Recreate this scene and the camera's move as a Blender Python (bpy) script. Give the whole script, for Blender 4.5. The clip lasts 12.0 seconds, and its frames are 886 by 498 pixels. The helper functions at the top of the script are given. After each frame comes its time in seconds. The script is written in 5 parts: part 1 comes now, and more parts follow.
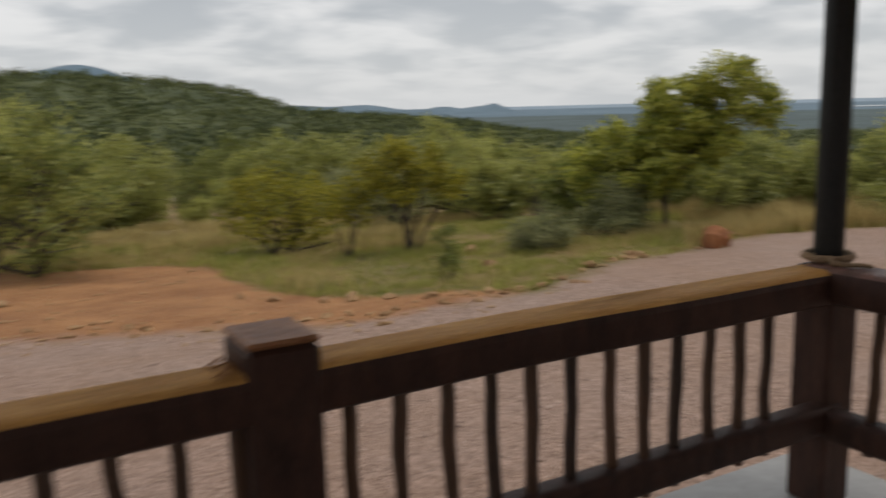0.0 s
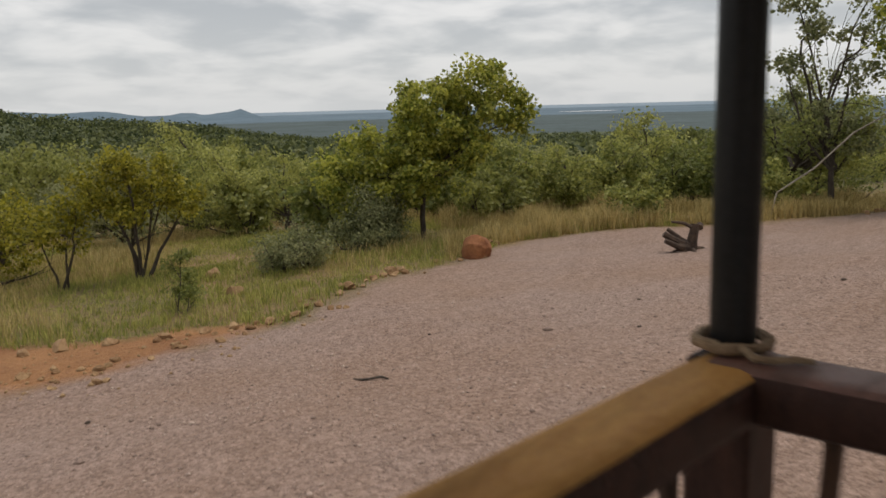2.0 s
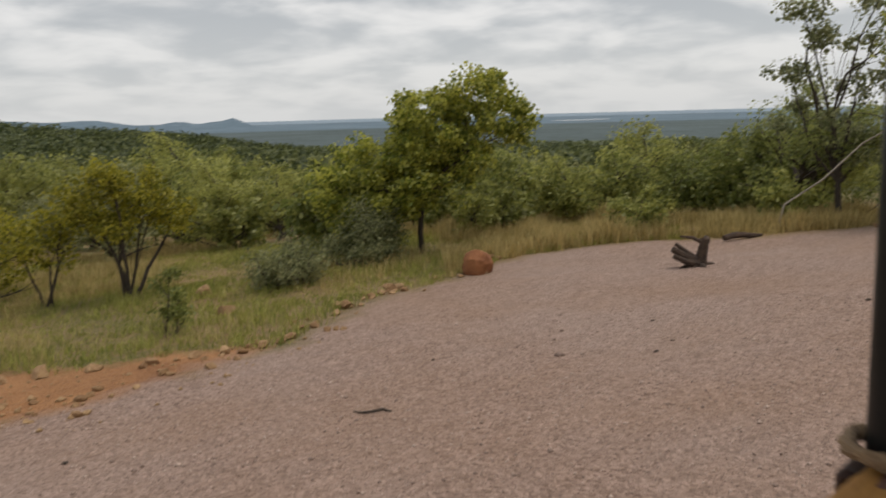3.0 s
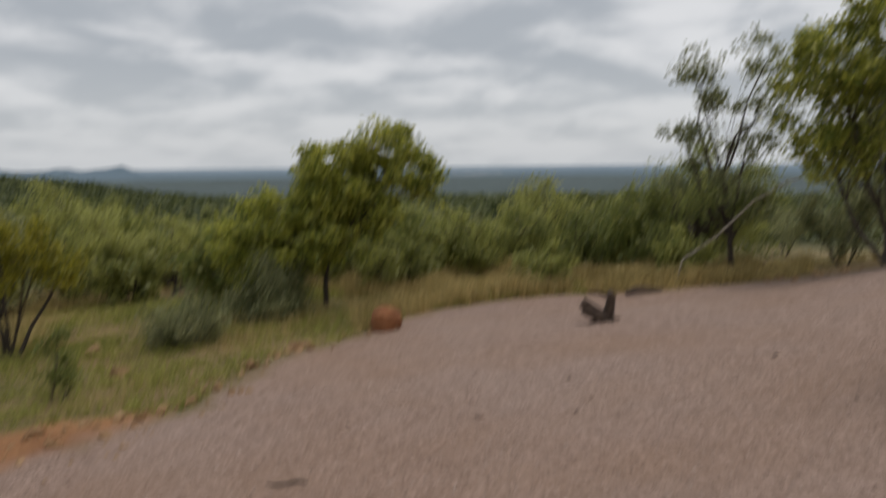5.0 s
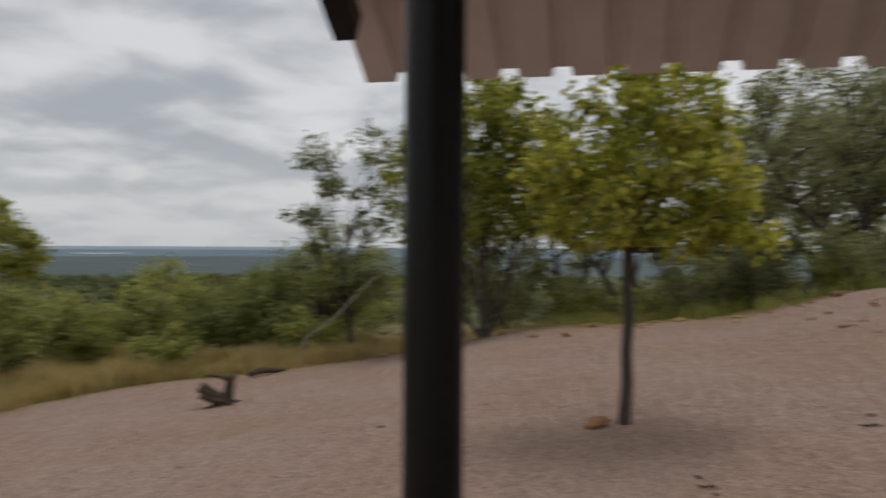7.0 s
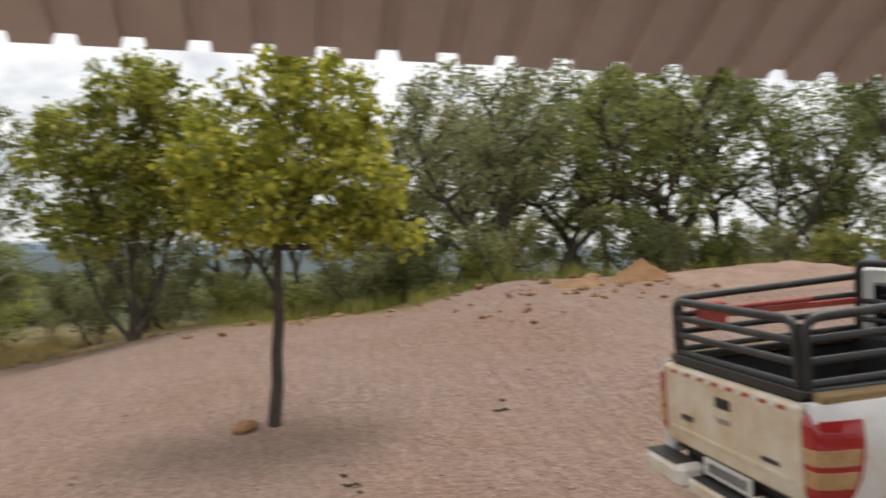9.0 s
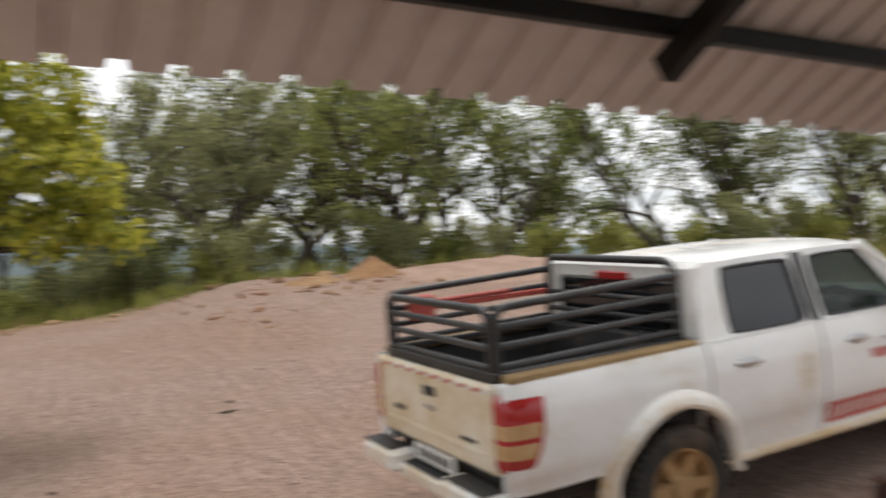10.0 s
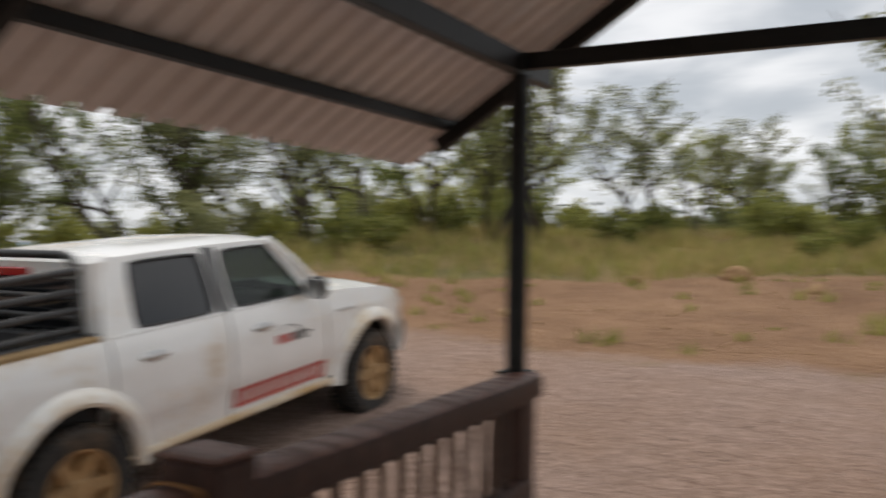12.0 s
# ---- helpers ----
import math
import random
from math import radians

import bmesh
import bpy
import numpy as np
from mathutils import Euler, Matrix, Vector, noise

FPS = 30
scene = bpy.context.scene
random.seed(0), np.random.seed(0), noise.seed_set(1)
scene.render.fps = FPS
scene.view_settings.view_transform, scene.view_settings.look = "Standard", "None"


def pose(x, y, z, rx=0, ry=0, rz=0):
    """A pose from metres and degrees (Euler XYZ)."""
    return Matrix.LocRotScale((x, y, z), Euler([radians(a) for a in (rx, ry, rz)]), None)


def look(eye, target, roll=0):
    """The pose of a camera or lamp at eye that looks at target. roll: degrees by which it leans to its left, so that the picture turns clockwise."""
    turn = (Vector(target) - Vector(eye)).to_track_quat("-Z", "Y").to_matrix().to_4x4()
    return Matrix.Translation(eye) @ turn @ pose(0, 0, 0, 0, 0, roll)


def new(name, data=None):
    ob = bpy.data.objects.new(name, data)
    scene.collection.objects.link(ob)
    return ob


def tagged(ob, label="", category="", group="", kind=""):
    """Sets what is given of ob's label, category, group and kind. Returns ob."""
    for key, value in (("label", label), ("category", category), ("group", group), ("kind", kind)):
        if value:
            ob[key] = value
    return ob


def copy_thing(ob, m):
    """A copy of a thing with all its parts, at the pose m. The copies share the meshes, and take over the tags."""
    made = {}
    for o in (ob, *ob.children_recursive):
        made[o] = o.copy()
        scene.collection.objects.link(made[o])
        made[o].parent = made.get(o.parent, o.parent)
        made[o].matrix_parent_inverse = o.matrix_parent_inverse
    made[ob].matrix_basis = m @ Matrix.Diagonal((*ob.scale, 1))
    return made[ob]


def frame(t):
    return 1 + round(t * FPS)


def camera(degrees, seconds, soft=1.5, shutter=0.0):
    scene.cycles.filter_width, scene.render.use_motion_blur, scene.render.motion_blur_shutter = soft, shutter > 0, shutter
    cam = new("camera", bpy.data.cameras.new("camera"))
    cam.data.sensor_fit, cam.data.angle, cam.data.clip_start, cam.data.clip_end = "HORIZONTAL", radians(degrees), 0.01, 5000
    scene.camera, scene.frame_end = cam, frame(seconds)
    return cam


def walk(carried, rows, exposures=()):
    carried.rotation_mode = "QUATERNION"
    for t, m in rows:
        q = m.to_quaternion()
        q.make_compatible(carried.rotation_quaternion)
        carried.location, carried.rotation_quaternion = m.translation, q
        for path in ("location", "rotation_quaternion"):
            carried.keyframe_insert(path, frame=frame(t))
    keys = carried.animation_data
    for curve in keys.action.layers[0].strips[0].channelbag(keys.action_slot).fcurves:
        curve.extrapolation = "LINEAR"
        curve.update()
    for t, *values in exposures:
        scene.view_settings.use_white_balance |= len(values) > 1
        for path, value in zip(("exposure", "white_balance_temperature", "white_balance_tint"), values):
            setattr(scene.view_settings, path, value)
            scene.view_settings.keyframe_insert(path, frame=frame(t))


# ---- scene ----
# camera and its walk: t, x, y, z, pitch + 90, roll, yaw
cam = camera(55.36, 12.0, soft=1.6, shutter=1.0)
PATH = [
    (0.0, -2.442, -1.760, 1.547, 80.15, 1.52, -29.58),
    (0.5, -2.294, -1.531, 1.552, 79.94, 1.62, -37.11),
    (1.0, -2.059, -1.311, 1.528, 79.97, 1.63, -41.51),
    (1.5, -1.852, -1.085, 1.534, 80.09, 1.60, -44.58),
    (2.0, -1.642, -0.749, 1.522, 80.10, 1.53, -46.33),
    (2.5, -1.455, -0.518, 1.509, 80.31, 1.65, -46.11),
    (3.0, -1.363, -0.339, 1.547, 80.68, 1.57, -46.82),
    (3.2, -1.378, -0.265, 1.555, 80.75, 1.50, -49.20),
    (4.8, -1.313, -0.048, 1.579, 81.50, 0.75, -52.95),
    (5.0, -1.307, -0.044, 1.580, 84.02, 0.57, -53.79),
    (5.5, -1.287, -0.054, 1.587, 88.23, 0.22, -57.10),
    (6.0, -1.283, -0.114, 1.599, 89.20, -0.16, -61.85),
    (6.5, -1.321, -0.197, 1.589, 89.32, 0.10, -69.56),
    (7.0, -1.308, -0.289, 1.580, 89.51, -0.39, -78.15),
    (7.2, -1.290, -0.295, 1.580, 89.58, -0.42, -81.10),
    (8.8, -1.042, -0.450, 1.600, 89.42, -0.60, -98.25),
    (9.0, -1.036, -0.475, 1.602, 89.36, -0.60, -100.27),
    (9.5, -1.068, -0.549, 1.607, 89.28, -0.44, -107.31),
    (10.0, -1.212, -0.588, 1.614, 89.29, 0.05, -117.59),
    (10.5, -1.313, -0.599, 1.609, 89.34, -0.20, -125.50),
    (11.0, -1.363, -0.607, 1.616, 89.25, -0.38, -132.98),
    (11.5, -1.427, -0.715, 1.616, 89.13, -0.50, -141.53),
    (12.0, -1.517, -0.886, 1.588, 89.46, -0.78, -151.77),
]
EXPOSURES = [(0.0, 0.08, 6950), (3.0, 0.10, 7050), (4.8, -0.02, 6800), (5.5, -0.28, 6750), (7.0, -0.19, 6800), (9.0, 0.5, 6950), (9.5, 0.52, 6900), (10.5, 0.80, 6850), (11.0, 0.86, 6750), (11.5, 0.66, 6750), (12.0, 0.28, 6850)]
walk(cam, [(t, pose(x, y, z, rx, ry, rz)) for t, x, y, z, rx, ry, rz in PATH], [(t, stops, kelvin, 13) for t, stops, kelvin in EXPOSURES])

# ---- overcast sky and a weak, wide sun ----
SKY_STRENGTH, CLOUD_LOW, CLOUD_HIGH = 1.0, (0.42, 0.47, 0.52), (0.75, 0.79, 0.825)
world = bpy.data.worlds.new("sky")
scene.world = world
world.use_nodes = True
wn, wl = world.node_tree.nodes, world.node_tree.links
wn.clear()
w_out = wn.new("ShaderNodeOutputWorld")
w_bg = wn.new("ShaderNodeBackground")
w_sky = wn.new("ShaderNodeTexSky")
w_sky.sky_type, w_sky.sun_disc = "NISHITA", False
w_sky.sun_elevation, w_sky.sun_rotation = radians(62), radians(120)
w_coord = wn.new("ShaderNodeTexCoord")
w_sep = wn.new("ShaderNodeSeparateXYZ")
wl.new(w_coord.outputs["Generated"], w_sep.inputs[0])


def w_math(op, a, b):
    n = wn.new("ShaderNodeMath")
    n.operation = op
    for k, v in ((0, a), (1, b)):
        if isinstance(v, (int, float)):
            n.inputs[k].default_value = v
        else:
            wl.new(v, n.inputs[k])
    return n.outputs[0]


height = w_math("ADD", w_math("MAXIMUM", w_sep.outputs[2], 0.0), 0.21)
w_vec = wn.new("ShaderNodeCombineXYZ")
wl.new(w_math("DIVIDE", w_sep.outputs[0], height), w_vec.inputs[0])
wl.new(w_math("DIVIDE", w_sep.outputs[1], height), w_vec.inputs[1])
w_n1, w_n2 = wn.new("ShaderNodeTexNoise"), wn.new("ShaderNodeTexNoise")
for n, scale, detail, rough in ((w_n1, 2.4, 6.0, 0.5), (w_n2, 0.6, 3.0, 0.5)):
    wl.new(w_vec.outputs[0], n.inputs["Vector"])
    n.inputs["Scale"].default_value, n.inputs["Detail"].default_value, n.inputs["Roughness"].default_value = scale, detail, rough
    n.inputs["Distortion"].default_value = 0.25
w_mix = w_math("ADD", w_math("MULTIPLY", w_n1.outputs[0], 0.65), w_math("MULTIPLY", w_n2.outputs[0], 0.35))
w_ramp = wn.new("ShaderNodeValToRGB")
wl.new(w_mix, w_ramp.inputs[0])
w_ramp.color_ramp.interpolation = "EASE"
w_ramp.color_ramp.elements[0].position, w_ramp.color_ramp.elements[1].position = 0.38, 0.60
w_ramp.color_ramp.elements[0].color, w_ramp.color_ramp.elements[1].color = (*CLOUD_LOW, 1), (*CLOUD_HIGH, 1)
# near the horizon the cloud layers run together into one pale band
w_band = wn.new("ShaderNodeMapRange")
w_band.inputs["From Min"].default_value, w_band.inputs["From Max"].default_value = 0.0, 0.12
w_band.inputs["To Min"].default_value, w_band.inputs["To Max"].default_value = 0.75, 0.0
wl.new(w_sep.outputs[2], w_band.inputs["Value"])
w_pale = wn.new("ShaderNodeMix")
w_pale.data_type = "RGBA"
w_pale.inputs["B"].default_value = (0.58, 0.63, 0.67, 1)
wl.new(w_band.outputs[0], w_pale.inputs["Factor"])
wl.new(w_ramp.outputs[0], w_pale.inputs["A"])
w_dim = wn.new("ShaderNodeVectorMath")
w_dim.operation = "SCALE"
w_dim.inputs["Scale"].default_value = 0.1
wl.new(w_sky.outputs[0], w_dim.inputs[0])
w_over = wn.new("ShaderNodeMix")
w_over.data_type = "RGBA"
w_over.inputs["Factor"].default_value = 0.93
wl.new(w_dim.outputs[0], w_over.inputs["A"])
wl.new(w_pale.outputs["Result"], w_over.inputs["B"])
wl.new(w_over.outputs["Result"], w_bg.inputs[0])
w_bg.inputs[1].default_value = SKY_STRENGTH
wl.new(w_bg.outputs[0], w_out.inputs[0])

sun = new("sun", bpy.data.lights.new("sun", "SUN"))
sun.data.energy, sun.data.angle, sun.data.color = 1.35, radians(25), (1.0, 0.96, 0.9)
sun.matrix_world = look((0, 0, 30), (-9, 5, 0))

# ---- materials ----
def material(name, dark, light, scale=8.0, rough=0.7, bump=0.0, bump_scale=60.0, metal=0.0, stretch=(1, 1, 1), fine=0.5, spread=(0.35, 0.65), per_object=0.0, coat=0.0, dirt=None, dirt_scale=2.0, dirt_amount=0.4, leaf=0.0, island=0.0, spec=0.5):
    """A surface with two scales of colour variation, relief, and stains where dirt is given."""
    m = bpy.data.materials.new(name)
    m.use_nodes = True
    n, l = m.node_tree.nodes, m.node_tree.links
    p = n["Principled BSDF"]
    co = n.new("ShaderNodeTexCoord")
    mp = n.new("ShaderNodeMapping")
    mp.inputs["Scale"].default_value = stretch
    l.new(co.outputs["Object"], mp.inputs[0])

    def tex(sc, detail=4.0):
        t = n.new("ShaderNodeTexNoise")
        t.inputs["Scale"].default_value, t.inputs["Detail"].default_value, t.inputs["Roughness"].default_value = sc, detail, 0.6
        l.new(mp.outputs[0], t.inputs["Vector"])
        return t.outputs[0]

    def mth(op, a, b):
        t = n.new("ShaderNodeMath")
        t.operation = op
        for k, v in ((0, a), (1, b)):
            if isinstance(v, (int, float)):
                t.inputs[k].default_value = v
            else:
                l.new(v, t.inputs[k])
        return t.outputs[0]

    value = mth("ADD", mth("MULTIPLY", tex(scale), 1 - fine), mth("MULTIPLY", tex(scale * 9, 3.0), fine))
    if per_object:
        info = n.new("ShaderNodeObjectInfo")
        value = mth("ADD", value, mth("MULTIPLY", mth("SUBTRACT", info.outputs["Random"], 0.5), per_object))
    if island:
        geo = n.new("ShaderNodeNewGeometry")
        value = mth("ADD", value, mth("MULTIPLY", mth("SUBTRACT", geo.outputs["Random Per Island"], 0.5), island))
    r = n.new("ShaderNodeValToRGB")
    l.new(value, r.inputs[0])
    r.color_ramp.elements[0].position, r.color_ramp.elements[1].position = spread
    r.color_ramp.elements[0].color, r.color_ramp.elements[1].color = (*dark, 1), (*light, 1)
    colour = r.outputs[0]
    if dirt:
        cover = n.new("ShaderNodeMapRange")
        cover.inputs["From Min"].default_value, cover.inputs["From Max"].default_value = 0.62 - 0.45 * dirt_amount, 0.86 - 0.4 * dirt_amount
        l.new(mth("ADD", mth("MULTIPLY", tex(dirt_scale, 5.0), 0.8), mth("MULTIPLY", tex(dirt_scale * 12), 0.2)), cover.inputs["Value"])
        mx = n.new("ShaderNodeMix")
        mx.data_type = "RGBA"
        l.new(cover.outputs[0], mx.inputs["Factor"])
        l.new(colour, mx.inputs["A"])
        mx.inputs["B"].default_value = (*dirt, 1)
        colour = mx.outputs["Result"]
        rr = n.new("ShaderNodeMapRange")
        rr.inputs["To Min"].default_value, rr.inputs["To Max"].default_value = rough, 0.85
        l.new(cover.outputs[0], rr.inputs["Value"])
        l.new(rr.outputs[0], p.inputs["Roughness"])
    else:
        p.inputs["Roughness"].default_value = rough
    l.new(colour, p.inputs["Base Color"])
    p.inputs["Metallic"].default_value = metal
    p.inputs["Specular IOR Level"].default_value = spec
    p.inputs["Coat Weight"].default_value = coat
    p.inputs["Coat Roughness"].default_value = 0.08
    if bump:
        b = n.new("ShaderNodeBump")
        b.inputs["Strength"].default_value, b.inputs["Distance"].default_value = 1.0, bump
        l.new(tex(bump_scale, 5.0), b.inputs["Height"])
        l.new(b.outputs[0], p.inputs["Normal"])
    if leaf:
        tr = n.new("ShaderNodeBsdfTranslucent")
        l.new(colour, tr.inputs[0])
        ms = n.new("ShaderNodeMixShader")
        ms.inputs[0].default_value = leaf
        l.new(p.outputs[0], ms.inputs[1])
        l.new(tr.outputs[0], ms.inputs[2])
        l.new(ms.outputs[0], n["Material Output"].inputs[0])
    return m


def plain(name, colour, rough=0.5, metal=0.0, **more):
    return material(name, [c * 0.85 for c in colour], [min(1, c * 1.1) for c in colour], 5, rough, metal=metal, **more)


def window_glass(name, tint, gloss=0.07):
    """Thin clear glass: mostly let through, with a faint sharp reflection."""
    m = bpy.data.materials.new(name)
    m.use_nodes = True
    n, l = m.node_tree.nodes, m.node_tree.links
    through_part, shine, ms = n.new("ShaderNodeBsdfTransparent"), n.new("ShaderNodeBsdfGlossy"), n.new("ShaderNodeMixShader")
    through_part.inputs[0].default_value = (*tint, 1)
    shine.inputs["Roughness"].default_value = 0.03
    ms.inputs[0].default_value = gloss
    l.new(through_part.outputs[0], ms.inputs[1])
    l.new(shine.outputs[0], ms.inputs[2])
    l.new(ms.outputs[0], n["Material Output"].inputs[0])
    return m


RAIL_TOP = material("honey_rail_top", (0.43, 0.195, 0.046), (0.67, 0.365, 0.108), 3.0, 0.55, 0.004, 30, stretch=(1, 6, 6), fine=0.4, dirt=(0.22, 0.11, 0.04), dirt_scale=1.6, dirt_amount=0.3, spec=0.12)
RAIL_TOP_B = material("brown_rail_top", (0.125, 0.05, 0.034), (0.24, 0.108, 0.072), 3.0, 0.42, 0.004, 30, stretch=(6, 1, 6), fine=0.4, dirt=(0.06, 0.035, 0.025), dirt_scale=1.6, dirt_amount=0.35)
DARK_WOOD = material("dark_stained_timber", (0.026, 0.0125, 0.0095), (0.08, 0.036, 0.025), 5.0, 0.5, 0.004, 40, stretch=(4, 4, 1), fine=0.4, spec=0.22)
STICK = material("stained_pole_wood", (0.03, 0.013, 0.007), (0.11, 0.05, 0.024), 6.0, 0.55, 0.003, 50, stretch=(5, 5, 1), per_object=0.25)
BLACK_STEEL = material("black_painted_steel", (0.006, 0.006, 0.0065), (0.015, 0.0145, 0.0145), 6.0, 0.42, 0.0006, 90, spec=0.28)
LASHING = material("orange_twine", (0.20, 0.085, 0.03), (0.38, 0.19, 0.07), 40, 0.9, 0.002, 200)
ROPE = material("sisal_rope", (0.16, 0.10, 0.055), (0.36, 0.25, 0.15), 40, 0.9, 0.002, 200)
SHEET = material("painted_roof_sheet", (0.61, 0.535, 0.5), (0.76, 0.675, 0.64), 1.2, 0.5, 0.0006, 14, fine=0.35)
SCREED = material("polished_floor", (0.30, 0.29, 0.27), (0.42, 0.41, 0.39), 2.0, 0.16, 0.0004, 30, fine=0.3)
BARK = material("grey_brown_bark", (0.028, 0.022, 0.018), (0.11, 0.085, 0.065), 9.0, 0.9, 0.012, 30, stretch=(3, 3, 1))
DEAD_WOOD = material("charred_dead_wood", (0.012, 0.009, 0.008), (0.12, 0.075, 0.05), 9.0, 0.9, 0.02, 25)
LEAF_GREEN = material("leaf_green", (0.155, 0.185, 0.045), (0.47, 0.465, 0.135), 2.2, 0.5, leaf=0.5, island=0.35, per_object=0.3)
LEAF_YELLOW = material("leaf_yellow_green", (0.165, 0.2, 0.024), (0.54, 0.51, 0.075), 2.0, 0.5, leaf=0.55, island=0.4)
LEAF_DARK = material("leaf_dark_green", (0.12, 0.155, 0.045), (0.38, 0.4, 0.12), 2.0, 0.5, leaf=0.55, island=0.3, per_object=0.35)
LEAF_GREY = material("leaf_grey_green", (0.144, 0.166, 0.074), (0.408, 0.408, 0.198), 2.5, 0.6, leaf=0.55, island=0.3, per_object=0.12)
LEAF_BROAD = material("broad_leaf_green", (0.150, 0.189, 0.031), (0.520, 0.507, 0.098), 2.0, 0.42, leaf=0.55, island=0.45)
LEAF_MID = material("leaf_mid_olive", (0.135, 0.155, 0.038), (0.36, 0.365, 0.105), 2.2, 0.5, leaf=0.5, island=0.35, per_object=0.35)
CAP_BROWN = material("worn_brown_timber", (0.21, 0.088, 0.04), (0.39, 0.185, 0.085), 4.0, 0.5, 0.004, 30, fine=0.4, spec=0.25)
LEAF_OLIVE = material("leaf_olive", (0.145, 0.15, 0.016), (0.45, 0.4, 0.05), 2.4, 0.5, leaf=0.55, island=0.4)
GRASS_GREEN = material("green_grass", (0.185, 0.215, 0.037), (0.48, 0.455, 0.13), 0.5, 0.7, leaf=0.3, island=0.4)
GRASS_STRAW = material("straw_grass", (0.30, 0.235, 0.085), (0.64, 0.50, 0.22), 0.6, 0.75, leaf=0.3, island=0.4)
WOODS = material("far_wood_leaves", (0.036, 0.054, 0.017), (0.135, 0.15, 0.047), 0.05, 0.7, leaf=0.25, island=0.5, fine=0.3)
ROCK = material("ochre_rock", (0.20, 0.105, 0.045), (0.42, 0.27, 0.14), 6.0, 0.9, 0.015, 20, per_object=0.25)
CLAY = material("orange_clay_soil", (0.20, 0.10, 0.045), (0.38, 0.21, 0.10), 3.0, 0.95, 0.03, 9)
BROWN_SOIL = material("pinkish_brown_soil", (0.24, 0.15, 0.11), (0.42, 0.29, 0.225), 3.0, 0.95, 0.03, 9)
RED_ROCK = material("rust_red_rock", (0.15, 0.05, 0.02), (0.36, 0.15, 0.06), 6.0, 0.9, 0.02, 14)
STONES = material("crushed_stone", (0.29, 0.205, 0.165), (0.54, 0.405, 0.335), 3.0, 0.85, island=0.8, fine=0.3)

# ---- mesh helpers ----
class Form:
    """Collects corners and faces of one mesh."""

    def __init__(self):
        self.v, self.f = [], []

    def add(self, verts, faces):
        k = len(self.v)
        self.v.extend(tuple(p) for p in verts)
        self.f.extend(tuple(i + k for i in f) for f in faces)
        return self

    def box(self, x0, y0, z0, x1, y1, z1, bevel=0.004, m=None):
        """A box with chamfered edges."""
        c, h = Vector(((x0 + x1) / 2, (y0 + y1) / 2, (z0 + z1) / 2)), ((x1 - x0) / 2, (y1 - y0) / 2, (z1 - z0) / 2)
        b = min(bevel, min(h) * 0.9)
        verts, ids = [], {}
        for sx in (-1, 1):
            for sy in (-1, 1):
                for sz in (-1, 1):
                    s = (sx, sy, sz)
                    for a in range(3):
                        ids[s, a] = len(verts)
                        verts.append(c + Vector([s[k] * (h[k] if k == a else h[k] - b) for k in range(3)]))
        faces = []
        for a in range(3):
            p, q = (a + 1) % 3, (a + 2) % 3
            for sa in (-1, 1):
                ring = []
                for sp, sq in ((-1, -1), (1, -1), (1, 1), (-1, 1)):
                    s = [0, 0, 0]
                    s[a], s[p], s[q] = sa, sp, sq
                    ring.append(ids[tuple(s), a])
                faces.append(ring if sa > 0 else ring[::-1])
            for sp in (-1, 1):
                for sq in (-1, 1):
                    s0, s1 = [0, 0, 0], [0, 0, 0]
                    s0[p], s0[q], s1[p], s1[q], s0[a], s1[a] = sp, sq, sp, sq, -1, 1
                    e = [ids[tuple(s0), p], ids[tuple(s1), p], ids[tuple(s1), q], ids[tuple(s0), q]]
                    faces.append(e if sp * sq < 0 else e[::-1])
        for s in [k for k, a in ids if a == 0]:
            t = [ids[s, 0], ids[s, 1], ids[s, 2]]
            faces.append(t if s[0] * s[1] * s[2] > 0 else t[::-1])
        if m is not None:
            verts = [m @ v for v in verts]
        return self.add(verts, faces)

    def tube(self, points, radii, sides=8, closed=False, caps=True):
        """A round bar along points, with one radius or one for each point."""
        points = [Vector(p) for p in points]
        n = len(points)
        radii = [radii] * n if isinstance(radii, (int, float)) else radii
        verts, faces, side = [], [], None
        for i, p in enumerate(points):
            a = points[(i - 1) % n] if closed or i else p
            b = points[(i + 1) % n] if closed or i < n - 1 else p
            t = (b - a).normalized()
            if side is None:
                side = t.orthogonal().normalized()
            else:
                side = (side - t * side.dot(t))
                side = side.normalized() if side.length > 1e-6 else t.orthogonal().normalized()
            up = t.cross(side)
            for k in range(sides):
                w = 2 * math.pi * k / sides
                verts.append(p + (side * math.cos(w) + up * math.sin(w)) * radii[i])
        for i in range(n if closed else n - 1):
            j = (i + 1) % n
            for k in range(sides):
                q = (k + 1) % sides
                faces.append((i * sides + k, i * sides + q, j * sides + q, j * sides + k))
        if caps and not closed:
            faces += [tuple(range(sides))[::-1], tuple((n - 1) * sides + k for k in range(sides))]
        return self.add(verts, faces)

    def sheet(self, rows, flip=False):
        """A skin over rows of points of equal number."""
        m = len(rows[0])
        faces = []
        for i in range(len(rows) - 1):
            for k in range(m - 1):
                q = (i * m + k, i * m + k + 1, (i + 1) * m + k + 1, (i + 1) * m + k)
                faces.append(q[::-1] if flip else q)
        return self.add([p for r in rows for p in r], faces)

    def lathe(self, profile, m, steps=32):
        """Turns a profile of (radius, height) round the z axis of m."""
        rows = []
        for k in range(steps + 1):
            w = 2 * math.pi * k / steps
            rows.append([m @ Vector((r * math.cos(w), r * math.sin(w), h)) for r, h in profile])
        return self.sheet(rows)

